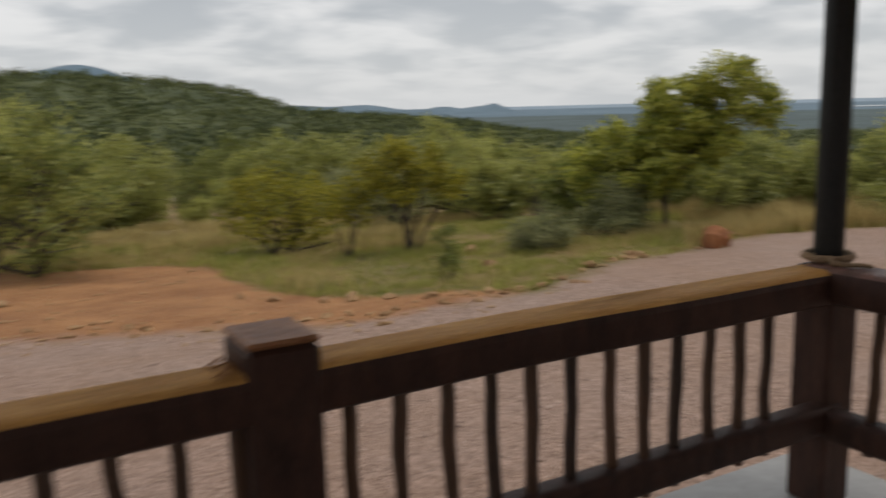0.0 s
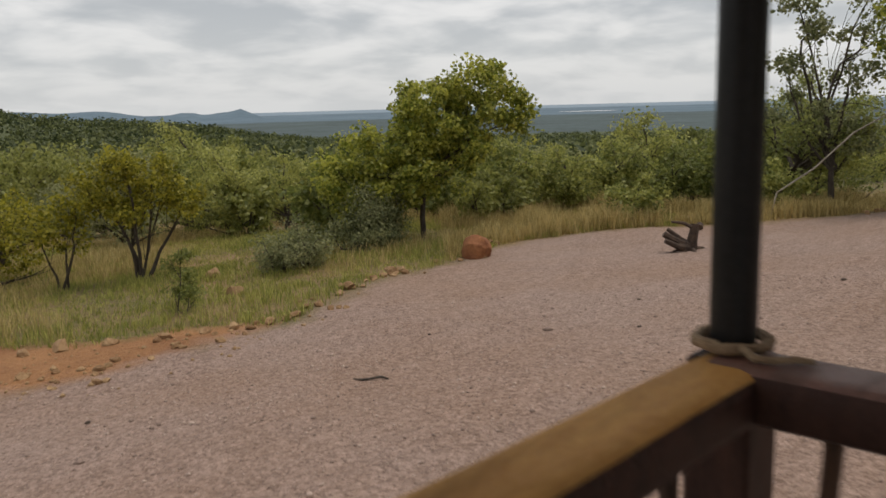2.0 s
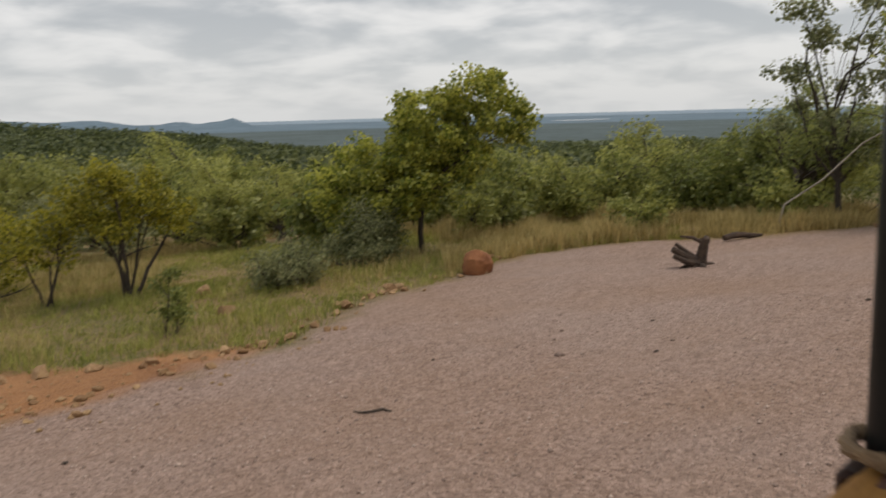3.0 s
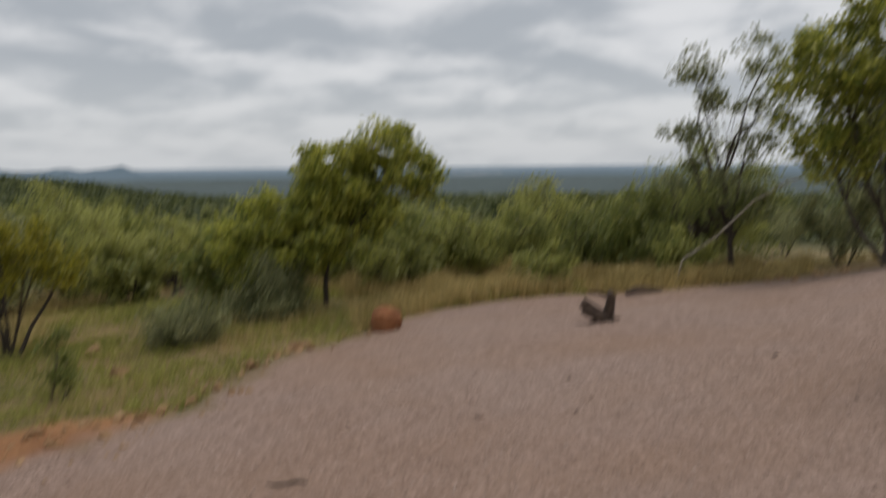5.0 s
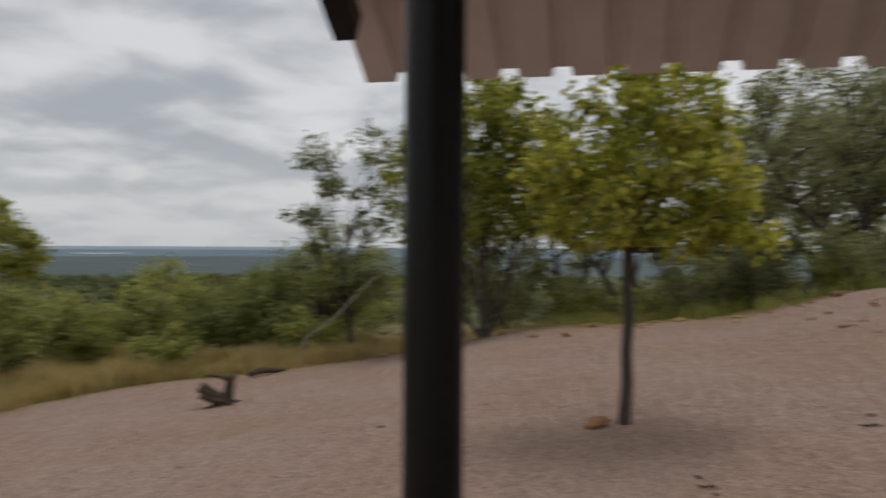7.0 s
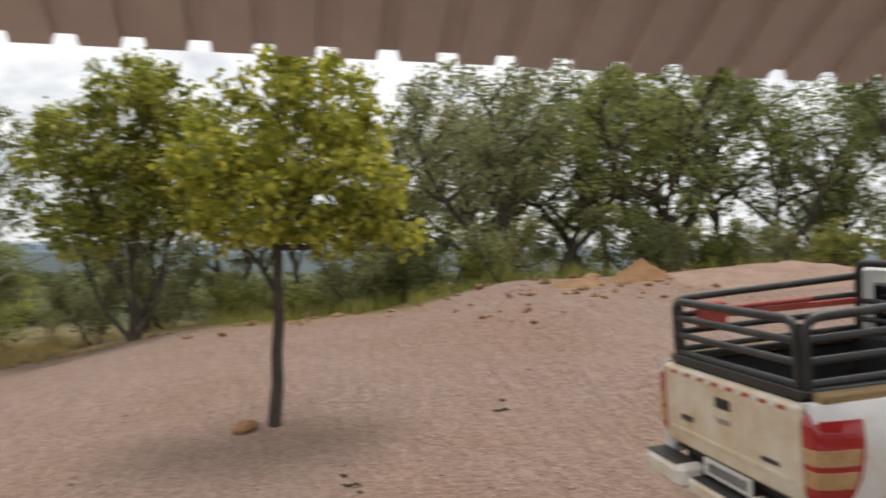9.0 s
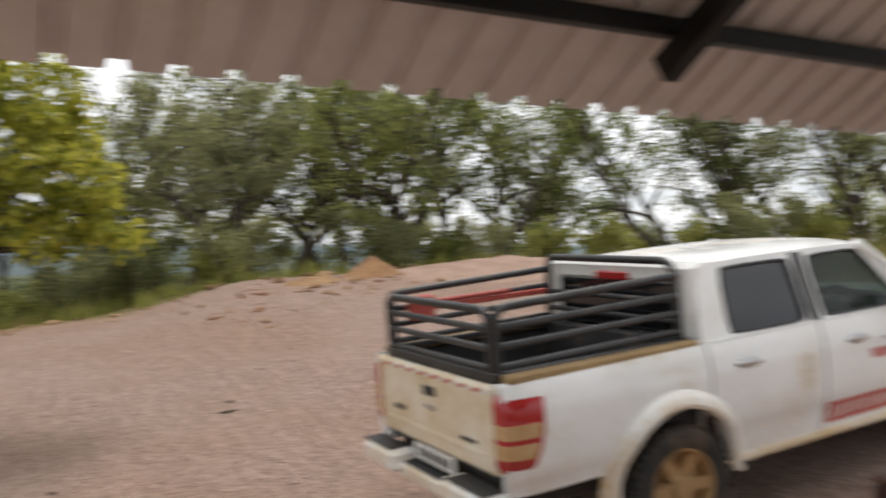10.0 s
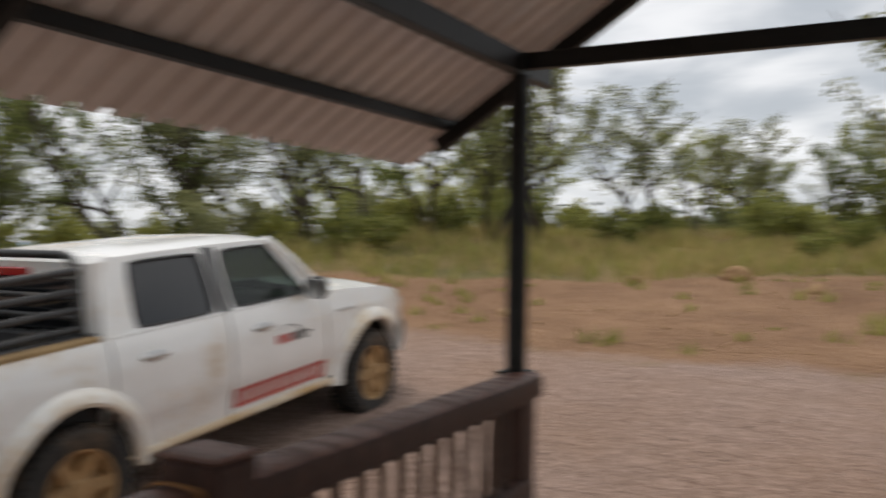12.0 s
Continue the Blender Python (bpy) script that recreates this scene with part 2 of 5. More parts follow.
    def mesh(self, name, material, smooth=35):
        me = bpy.data.meshes.new(name)
        me.from_pydata(self.v, [], self.f)
        me.materials.append(material)
        if smooth:
            me.shade_smooth()
            me.set_sharp_from_angle(angle=radians(smooth))
        me.update()
        return me


def part(name, form, mat, parent, label="", smooth=35):
    """One mesh as a part under a thing or under a part."""
    ob = new(name, form.mesh(name, mat, smooth))
    ob.parent = parent
    return tagged(ob, label)


def root(name, m, label, category, group=""):
    ob = new(name)
    ob.empty_display_size = 0.1
    ob.matrix_world = m
    return tagged(ob, label, category, group)


def single(name, form, mat, label="", category="", group="", kind="", smooth=35):
    return tagged(new(name, form.mesh(name, mat, smooth)), label, category, group, kind)


def smooth_step(a, b, x):
    q = np.clip((x - a) / (b - a), 0, 1)
    return q * q * (3 - 2 * q)


# ---- the ground: a yard on a slope, a wooded hill, a plain down to the horizon ----
GRAVEL = np.array([(-8, 7.8), (-2.3, 8.7), (-0.9, 7.8), (0.8, 6.9), (1.64, 6.55), (2.9, 6.75), (3.8, 6.85), (4.85, 7.35), (6.4, 7.9), (8.3, 8.05), (9.97, 8.4), (12.4, 7.3), (13.0, 5.8), (15.2, 4.5), (15.3, 2.7), (14.2, -1.0), (13.6, -4.5), (13.5, -8.0), (9.0, -10.5), (3.6, -10.1), (1.6, -9.6), (-1.1, -9.8), (-9, -10), (-12, -2)])
ORANGE = np.array([(-6, 8.4), (-2.3, 8.4), (-0.9, 7.5), (0.8, 6.6), (1.64, 6.3), (3.0, 6.6), (3.7, 6.95), (2.9, 7.55), (1.9, 8.0), (1.3, 9.2), (1.0, 11), (1.3, 13.0), (0.5, 14.6), (-1.6, 15.2), (-3.5, 22), (-6, 22)])
SAND = np.array([(7.5, -10.2), (3.6, -9.9), (1.6, -9.4), (-1.1, -9.6), (-9, -9.8), (-12, -15), (-6, -17.5), (-0.7, -17.2), (3.5, -14.6), (7, -13)])


def inside(poly, x, y):
    """How far (x, y) lies inside a closed outline, in metres; negative outside."""
    near, odd = np.full(x.shape, 1e9), np.zeros(x.shape, bool)
    for (ax, ay), (bx, by) in zip(poly, np.roll(poly, -1, axis=0)):
        ex, ey = bx - ax, by - ay
        t = np.clip(((x - ax) * ex + (y - ay) * ey) / (ex * ex + ey * ey), 0, 1)
        near = np.minimum(near, np.hypot(x - ax - t * ex, y - ay - t * ey))
        odd ^= ((ay > y) != (by > y)) & (x < ax + (y - ay) * ex / (ey if abs(ey) > 1e-9 else 1e-9))
    return np.where(odd, near, -near)


def ground_height(x, y):
    x, y = np.asarray(x, float), np.asarray(y, float)
    r, az = np.hypot(x, y), np.degrees(np.arctan2(y, x))
    yard = -0.43 - 0.06 * y + 0.04 * np.maximum(0, -4 - np.maximum(y, -40))
    bank = 0.05 - 0.085 * y + 0.40 * smooth_step(1.8, 4.7, -y)
    near = yard + (bank - yard) * smooth_step(2.5, 13, x) * (1 - smooth_step(1, 5, y))
    fall = np.maximum(-2.6 * (r / 30) ** 0.76, -33.5)
    rise = np.clip(-0.43 + 0.088 * np.maximum(r - 4, 0), -0.4, 2.1)
    south = smooth_step(48, 66, -az) + smooth_step(150, 170, az)
    far = fall * (1 - south) + rise * south
    z = near + (far - near) * smooth_step(13, 34, r)
    ridge = np.interp(az, [50, 55, 60, 67.3, 70.2, 73.2, 76.9, 80.6, 84, 90, 140, 160], [0, 0.2, 0.42, 0.58, 0.66, 0.92, 1.55, 1.95, 2.2, 2.4, 2.6, 0])
    z = z + (360 * np.tan(np.radians(ridge)) + 16 * np.minimum(ridge, 1)) * smooth_step(70, 360, r) * (1 - smooth_step(420, 1100, r))
    # far hills
    for at, wide, high in ((56.4, 0.5, 12), (57.2, 0.65, 29), (58.5, 0.8, 18), (60.3, 0.9, 22), (61.8, 1.1, 10), (65.5, 2.6, 31), (70.5, 3.0, 37), (83.6, 3.0, 150), (80.2, 2.4, 78), (87.5, 2.6, 95)):
        z = z + high * np.exp(-((az - at) / wide) ** 2) * np.exp(-((r - 2700) / 260) ** 2)
    # unevenness of the open ground
    z = z + 0.03 * np.sin(1.7 * x + 0.6 * y) * np.sin(1.3 * y - 0.4 * x) + 0.12 * smooth_step(9, 20, r) * np.sin(0.31 * x + 1) * np.sin(0.37 * y)
    return z


def polar_sheet(name, radii, steps, mat, kind_label, soils):
    az = np.linspace(0, 2 * math.pi, steps, endpoint=False)
    rr, aa = np.meshgrid(radii, az, indexing="ij")
    x, y = rr * np.cos(aa), rr * np.sin(aa)
    z = ground_height(x, y)
    n = len(radii)
    idx = np.arange(n * steps).reshape(n, steps)
    nxt = np.roll(idx, -1, axis=1)
    quads = np.stack([idx[:-1], idx[1:], nxt[1:], nxt[:-1]], axis=-1).reshape(-1, 4)
    me = bpy.data.meshes.new(name)
    me.vertices.add(n * steps)
    me.vertices.foreach_set("co", np.stack([x, y, z], -1).ravel())
    me.loops.add(quads.size)
    me.loops.foreach_set("vertex_index", quads.ravel())
    me.polygons.add(len(quads))
    me.polygons.foreach_set("loop_start", np.arange(0, quads.size, 4))
    me.update(calc_edges=True)
    me.shade_smooth()
    if soils:
        a = me.attributes.new("soil", "FLOAT_COLOR", "POINT")
        g, o, s = (np.clip(0.5 + inside(p, x, y) / 1.6, 0, 1) for p in (GRAVEL, ORANGE, SAND))
        a.data.foreach_set("color", np.stack([g, o, s, smooth_step(38, 75, rr)], -1).ravel())
    me.materials.append(mat)
    return tagged(new(name, me), kind_label, "ground", kind="structure")


def ground_material():
    m = bpy.data.materials.new("yard_ground")
    m.use_nodes = True
    n, l = m.node_tree.nodes, m.node_tree.links
    p = n["Principled BSDF"]
    co = n.new("ShaderNodeTexCoord")
    at = n.new("ShaderNodeAttribute")
    at.attribute_name = "soil"
    sep = n.new("ShaderNodeSeparateColor")
    l.new(at.outputs["Color"], sep.inputs[0])

    def tex(sc, detail=4.0, rough=0.6):
        t = n.new("ShaderNodeTexNoise")
        t.inputs["Scale"].default_value, t.inputs["Detail"].default_value, t.inputs["Roughness"].default_value = sc, detail, rough
        l.new(co.outputs["Object"], t.inputs["Vector"])
        return t.outputs[0]

    def mth(op, a, b):
        t = n.new("ShaderNodeMath")
        t.operation = op
        for k, v in ((0, a), (1, b)):
            if isinstance(v, (int, float)):
                t.inputs[k].default_value = v
            else:
                l.new(v, t.inputs[k])
        return t.outputs[0]

    def ramp(v, a, b, p0=0.35, p1=0.65):
        r = n.new("ShaderNodeValToRGB")
        l.new(v, r.inputs[0])
        r.color_ramp.elements[0].position, r.color_ramp.elements[1].position = p0, p1
        r.color_ramp.elements[0].color, r.color_ramp.elements[1].color = (*a, 1), (*b, 1)
        return r.outputs[0]

    def mix(f, a, b):
        x = n.new("ShaderNodeMix")
        x.data_type = "RGBA"
        l.new(f, x.inputs["Factor"])
        l.new(a, x.inputs["A"])
        l.new(b, x.inputs["B"])
        return x.outputs["Result"]

    def edge(channel, noise, sharp):
        q = n.new("ShaderNodeMapRange")
        q.inputs["From Min"].default_value, q.inputs["From Max"].default_value = 0.5 - sharp, 0.5 + sharp
        l.new(mth("ADD", channel, mth("MULTIPLY", mth("SUBTRACT", noise, 0.5), 0.7)), q.inputs["Value"])
        return q.outputs[0]

    # long shallow ripples left by the rake
    turned = n.new("ShaderNodeMapping")
    turned.inputs["Rotation"].default_value = (0, 0, radians(47))
    turned.inputs["Scale"].default_value = (0.9, 4.2, 1.0)
    l.new(co.outputs["Object"], turned.inputs[0])
    ripple = n.new("ShaderNodeTexNoise")
    ripple.inputs["Scale"].default_value, ripple.inputs["Detail"].default_value, ripple.inputs["Roughness"].default_value = 2.0, 6.0, 0.62
    l.new(turned.outputs[0], ripple.inputs["Vector"])
    vor = n.new("ShaderNodeTexVoronoi")
    vor.inputs["Scale"].default_value = 38
    l.new(co.outputs["Object"], vor.inputs["Vector"])
    # ripple shading is put into the stone colour too: hollows darker, crests lighter
    pebble = ramp(mth("ADD", mth("MULTIPLY", vor.outputs["Color"], 0.42), mth("ADD", mth("MULTIPLY", ripple.outputs[0], 0.24), mth("MULTIPLY", tex(9.0, 6.0, 0.75), 0.36))), (0.165, 0.103, 0.079), (0.60, 0.42, 0.345), 0.31, 0.76)
    wash = ramp(tex(0.35, 5.0), (0.36, 0.225, 0.145), (0.41, 0.30, 0.245), 0.4, 0.62)
    stone = mix(mth("MULTIPLY", tex(0.6, 5.0), 0.75), pebble, wash)
    orange = ramp(mth("ADD", mth("MULTIPLY", tex(1.1), 0.6), mth("MULTIPLY", tex(22), 0.4)), (0.27, 0.112, 0.043), (0.50, 0.25, 0.105))
    sand = ramp(mth("ADD", mth("MULTIPLY", tex(0.8), 0.6), mth("MULTIPLY", tex(15), 0.4)), (0.21, 0.108, 0.054), (0.40, 0.235, 0.132))
    turf = ramp(mth("ADD", mth("MULTIPLY", tex(0.25, 6.0), 0.6), mth("MULTIPLY", tex(9), 0.4)), (0.13, 0.125, 0.035), (0.34, 0.215, 0.105), 0.38, 0.62)
    wobble = tex(1.4, 6.0)
    turf = mix(at.outputs["Alpha"], turf, ramp(tex(0.03, 5.0), (0.045, 0.062, 0.020), (0.10, 0.115, 0.04)))
    c = mix(edge(sep.outputs[2], wobble, 0.12), turf, sand)
    c = mix(edge(sep.outputs[1], wobble, 0.12), c, orange)
    c = mix(edge(sep.outputs[0], wobble, 0.16), c, stone)
    l.new(c, p.inputs["Base Color"])
    p.inputs["Roughness"].default_value = 0.95
    b = n.new("ShaderNodeBump")
    b.inputs["Strength"].default_value, b.inputs["Distance"].default_value = 1.0, 0.055
    # lumps, raked ripples and grit
    l.new(mth("ADD", mth("ADD", mth("MULTIPLY", tex(45, 3.0), 0.7), mth("MULTIPLY", tex(17, 4.0), 0.9)), mth("ADD", mth("MULTIPLY", tex(6, 5.0), 0.9), mth("MULTIPLY", ripple.outputs[0], 1.6))), b.inputs["Height"])
    l.new(b.outputs[0], p.inputs["Normal"])
    return m


near_rings = np.concatenate([np.arange(0.3, 20, 0.2), 20 * 1.055 ** np.arange(0, 72)])
polar_sheet("ground", near_rings, 540, ground_material(), "pinkish crushed-stone yard, ochre soil and grassland", True)
# aerial haze is put into the base colours, bluer and paler ring by ring
HAZED_BUSH = material("hazed_bush_plain", (0.028, 0.047, 0.045), (0.082, 0.115, 0.118), 0.015, 1.0, fine=0.5)
HAZED_PLAIN = material("hazed_plain", (0.068, 0.112, 0.145), (0.128, 0.19, 0.238), 0.004, 1.0, fine=0.4, stretch=(1, 1, 1))
polar_sheet("backdrop", np.geomspace(near_rings[-1] - 30, 1900, 14), 360, HAZED_BUSH, "bushveld plain with bluish haze in its colour", False)
HAZED_HORIZON = material("hazed_horizon_plain", (0.16, 0.22, 0.275), (0.25, 0.32, 0.375), 0.002, 1.0, fine=0.4)
polar_sheet("backdrop", np.geomspace(1890, 3300, 36), 480, HAZED_PLAIN, "plain and low hills with blue haze in their colour", False)
polar_sheet("backdrop", np.geomspace(3290, 4900, 8), 360, HAZED_HORIZON, "plain at the horizon with pale haze in its colour", False)


# ---- the veranda: floor, posts, rails, roof ----
FLOOR_Z, RAIL_Z = 0.17, 1.0
P2_Y, MID_B_Y, MID_A_X = -4.43, -2.43, -1.905
single("floor", Form().box(-4.4, -5.0, -0.75, 0.32, 0.30, FLOOR_Z, 0.012), SCREED, "polished grey screed veranda floor", "floor", kind="structure")


def log_rail(length, seed, wide, high):
    """A rounded, slightly crooked beam along x, from 0 to length, its top at z = 0."""
    rnd = random.Random(seed)
    rows, n = [], max(6, int(length / 0.12))
    ph = [rnd.uniform(0, 6) for _ in range(4)]
    for i in range(n + 1):
        x = length * i / n
        dy = 0.008 * math.sin(2.1 * x + ph[0]) + 0.004 * math.sin(6 * x + ph[1])
        dz = 0.005 * math.sin(1.7 * x + ph[2])
        w = wide / 2 * (1 + 0.04 * math.sin(3 * x + ph[3]))
        ring = []
        for k in range(16):
            a = 2 * math.pi * (k + 0.5) / 16
            c, s = math.cos(a), math.sin(a)
            e = 0.42
            ring.append(Vector((x, dy + w * math.copysign(abs(c) ** e, c), -high / 2 + dz + high / 2 * math.copysign(abs(s) ** e, s))))
        rows.append(ring + [ring[0]])
    f = Form().sheet(rows)
    f.add(rows[0][:-1], [tuple(range(16))[::-1]])
    f.add(rows[-1][:-1], [tuple(range(16))])
    return f


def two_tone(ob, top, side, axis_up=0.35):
    """Gives the upward faces of a beam the lighter top material, the rest the side material."""
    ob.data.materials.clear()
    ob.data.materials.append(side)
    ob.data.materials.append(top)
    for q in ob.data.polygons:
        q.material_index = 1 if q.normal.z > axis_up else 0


def stick(length, seed):
    rnd = random.Random(seed)
    pts, rad = [], []
    for i in range(6):
        t = i / 5
        pts.append((rnd.uniform(-0.004, 0.004), rnd.uniform(-0.004, 0.004), -t * length))
        rad.append(0.0185 + rnd.uniform(-0.002, 0.002))
    return Form().tube(pts, rad, 8)


sticks = [stick(0.52, k).mesh("baluster", STICK) for k in range(6)]


def railing(name, m, posts, length, first, step, count, skip, top, label):
    """A railing along its own x axis from 0 to length; top rail at z = 1."""
    r = root(name, m, label, "railing", "veranda railings")
    bar = part("top_rail", log_rail(length, hash(len(name)) % 97 + count, 0.165, 0.118), DARK_WOOD, r, "timber top rail with lighter upward faces")
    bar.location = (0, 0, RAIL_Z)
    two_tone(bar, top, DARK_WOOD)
    low = part("bottom_rail", log_rail(length, count + 5, 0.085, 0.10), DARK_WOOD, r)
    low.location = (0, 0, 0.53)
    for k in range(1, count + 1):
        x = first + step * k
        if any(abs(x - s) < 0.085 for s in skip):
            continue
        b = new("baluster", sticks[k % 6])
        b.parent = r
        b.location = (x, 0, 0.93)
        b.rotation_euler = (random.uniform(-0.02, 0.02), random.uniform(-0.025, 0.025), random.uniform(0, 6))
    for x in posts:
        q = part("post", Form().box(x - 0.080, -0.098, FLOOR_Z, x + 0.080, 0.092, 1.056, 0.012), DARK_WOOD, r)
        cap = CAP_BROWN if top is RAIL_TOP else RAIL_TOP_B
        part("post_cap", Form().box(x - 0.081, -0.099, 1.0565, x + 0.081, 0.093, 1.072, 0.014), cap, q)
        if top is RAIL_TOP:
            # frayed ends of an old lashing on the rail
            for k in range(9):
                a, b = random.uniform(-0.06, 0.06), random.uniform(0.02, 0.06)
                part("frayed_strand", Form().tube([(x + 0.080, a, 1.000), (x + 0.080 + 0.5 * b, a + random.uniform(-0.015, 0.015), 1.012 + 0.2 * b), (x + 0.082 + b, a + random.uniform(-0.03, 0.03), 1.003)], 0.0022, 4), LASHING, q)
            continue
        turns = []
        for k in range(34):
            w = 2 * math.pi * k / 16
            c, e = math.cos(w), 0.5
            turns.append((x - (0.098 + 0.012 * k / 34), 0.093 * math.copysign(abs(c) ** e, c), 0.942 + 0.068 * math.copysign(abs(math.sin(w)) ** e, math.sin(w))))
        part("rope_lashing", Form().tube(turns, 0.0045, 6), LASHING, q, "frayed orange twine lashing")
    return r


# along the gable end (x axis) and along the yard (y axis), both from the corner post
railing("railing", pose(0, -0.034, 0, 0, 0, 180), [-MID_A_X], 3.75, 0.185, 0.129, 27, [-MID_A_X, 3.75], RAIL_TOP, "rustic log railing with honey-brown upward faces on its top rail")
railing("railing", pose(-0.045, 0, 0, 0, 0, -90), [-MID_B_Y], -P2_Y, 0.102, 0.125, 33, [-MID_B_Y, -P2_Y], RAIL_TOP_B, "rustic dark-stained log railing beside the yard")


def pole_post(x, y, coil, label):
    """A timber newel with a steel roof pole standing on it."""
    r = root("roof_post", pose(x, y, FLOOR_Z), label, "post", "roof posts")
    part("newel", Form().box(-0.072, -0.072, 0, 0.072, 0.072, RAIL_Z - FLOOR_Z - 0.012, 0.010), DARK_WOOD, r, "dark timber newel")
    part("pole", Form().tube([(0, 0, RAIL_Z - FLOOR_Z - 0.02), (0, 0, 1.6), (0, 0, 2.34 - FLOOR_Z)], 0.048, 24), BLACK_STEEL, r, "black steel pole")
    if coil:
        pts, rad = [], []
        for k in range(96):
            w = 2 * math.pi * k / 38
            pts.append(((0.073 + 0.006 * math.sin(k * 0.7)) * math.cos(w), (0.073 + 0.005 * math.cos(k * 0.9)) * math.sin(w), RAIL_Z - FLOOR_Z + 0.011 + 0.012 * k / 96))
            rad.append(0.0090 + 0.0015 * (k % 2))
        rope = part("rope_coil", Form().tube(pts, rad, 7), ROPE, r, "coiled grey-brown rope")
        part("rope_tail", Form().tube([(-0.06, -0.05, RAIL_Z - FLOOR_Z + 0.02), (-0.085, -0.085, RAIL_Z - FLOOR_Z + 0.012), (-0.075, -0.115, RAIL_Z - FLOOR_Z + 0.011), (-0.045, -0.145, RAIL_Z - FLOOR_Z + 0.012), (-0.03, -0.18, RAIL_Z - FLOOR_Z + 0.010)], [0.009, 0.009, 0.008, 0.007, 0.006], 7), ROPE, rope)
    else:
        part("base_plate", Form().box(-0.07, -0.07, RAIL_Z - FLOOR_Z - 0.012, 0.07, 0.07, RAIL_Z - FLOOR_Z + 0.004, 0.003), BLACK_STEEL, r)
    return r


pole_post(0, 0, True, "black steel pole on a dark newel with a rope coil")
pole_post(0, P2_Y, False, "black steel pole on a dark timber newel")
pole_post(-3.8, 0, False, "black steel pole on a dark timber newel")
pole_post(-3.8, P2_Y, False, "black steel pole on a dark timber newel")

# roof: a gable over the veranda, ridge along y
SLOPE, EDGE_X, EDGE_Z, RIDGE_X = 0.648, 0.869, 2.005, -1.9
Y_NORTH, Y_SOUTH = 0.38, -4.96


def roof_z(x):
    return EDGE_Z + (EDGE_X - x if x > RIDGE_X else EDGE_X - 2 * RIDGE_X + x) * SLOPE


roof = root("veranda_roof", pose(0, 0, 0), "brown ribbed steel roof on a black steel frame", "roof")
tagged(roof, kind="structure")
for side in (1, -1):
    rows = []
    xs = [EDGE_X, 0.3, -0.4, -1.2, RIDGE_X]
    profile, y, pitch = [], Y_NORTH, 0.137
    while y > Y_SOUTH + pitch * 0.5:
        profile += [(y, 0), (y - 0.084, 0), (y - 0.090, 0.024), (y - 0.131, 0.024)]
        y -= pitch
    profile.append((y, 0))
    for x in xs:
        xx = x if side > 0 else 2 * RIDGE_X - x
        rows.append([(xx, yy, roof_z(x) + dz) for yy, dz in profile])
    top = [[(a, b, c + 0.002) for a, b, c in r] for r in rows]
    f = Form().sheet(rows, flip=side > 0).sheet(top, flip=side < 0)
    for e in (0, -1):
        f.sheet([rows[e], top[e]])
    part("roof_sheet", f, SHEET, roof, "brown-painted ribbed steel sheeting", smooth=0)


def bar(a, b, wide, deep, name="rafter"):
    """A square tube between two points; a and b lie on its upper edge."""
    a, b = Vector(a), Vector(b)
    m = Matrix.Translation(a) @ (b - a).to_track_quat("X", "Z").to_matrix().to_4x4()
    return part(name, Form().box(0, -wide / 2, -deep, (b - a).length, wide / 2, 0, 0.004, m), BLACK_STEEL, roof)


for y in (0.34, -2.227, -4.75):
    for s in (1, -1):
        far_x = 0.615 if s > 0 else 2 * RIDGE_X - 0.615
        bar((far_x, y, roof_z(0.615) - 0.055), (RIDGE_X, y, roof_z(RIDGE_X) - 0.055), 0.055, 0.085)
for y in (0.0, P2_Y):
    bar((0.03, y, 2.44), (-3.83, y, 2.44), 0.05, 0.075, "tie_beam")
for x in (0.0, -3.8):
    bar((x, 0.36, 2.44), (x, -4.78, 2.44), 0.06, 0.10, "wall_plate")
for x in (0.545, -0.45, -1.35):
    for s in (1, -1):
        xx = x if s > 0 else 2 * RIDGE_X - x
        bar((xx, 0.36, roof_z(x) - 0.003), (xx, -4.9, roof_z(x) - 0.003), 0.05, 0.052, "purlin")
bar((RIDGE_X, 0.36, roof_z(RIDGE_X) - 0.02), (RIDGE_X, -4.9, roof_z(RIDGE_X) - 0.02), 0.05, 0.10, "ridge_beam")


# ---- the pickup ----
PAINT = material("dusty_white_paint", (0.82, 0.82, 0.80), (0.89, 0.89, 0.87), 2.0, 0.2, coat=0.4, fine=0.3, dirt=(0.55, 0.41, 0.24), dirt_scale=1.6, dirt_amount=0.2)
PAINT_DIRTY = material("dust_caked_white_paint", (0.74, 0.66, 0.50), (0.86, 0.82, 0.71), 2.0, 0.35, coat=0.2, fine=0.3, dirt=(0.60, 0.41, 0.20), dirt_scale=2.2, dirt_amount=0.56)
PAINT_FLARE = material("dust_streaked_white_paint", (0.78, 0.77, 0.73), (0.87, 0.87, 0.84), 2.0, 0.28, coat=0.3, fine=0.3, dirt=(0.60, 0.42, 0.20), dirt_scale=2.2, dirt_amount=0.42)
TYRE = material("dusty_tyre_rubber", (0.012, 0.012, 0.012), (0.035, 0.032, 0.028), 8, 0.8, 0.002, 40, dirt=(0.16, 0.11, 0.07), dirt_scale=3, dirt_amount=0.2)
ALLOY = material("dust_caked_alloy", (0.30, 0.19, 0.09), (0.50, 0.36, 0.20), 6, 0.55, metal=0.3, dirt=(0.42, 0.25, 0.11), dirt_scale=6, dirt_amount=0.6)
TRIM = plain("black_trim", (0.02, 0.02, 0.021), 0.5)
CABIN = plain("grey_cabin_cloth", (0.05, 0.05, 0.052), 0.85)
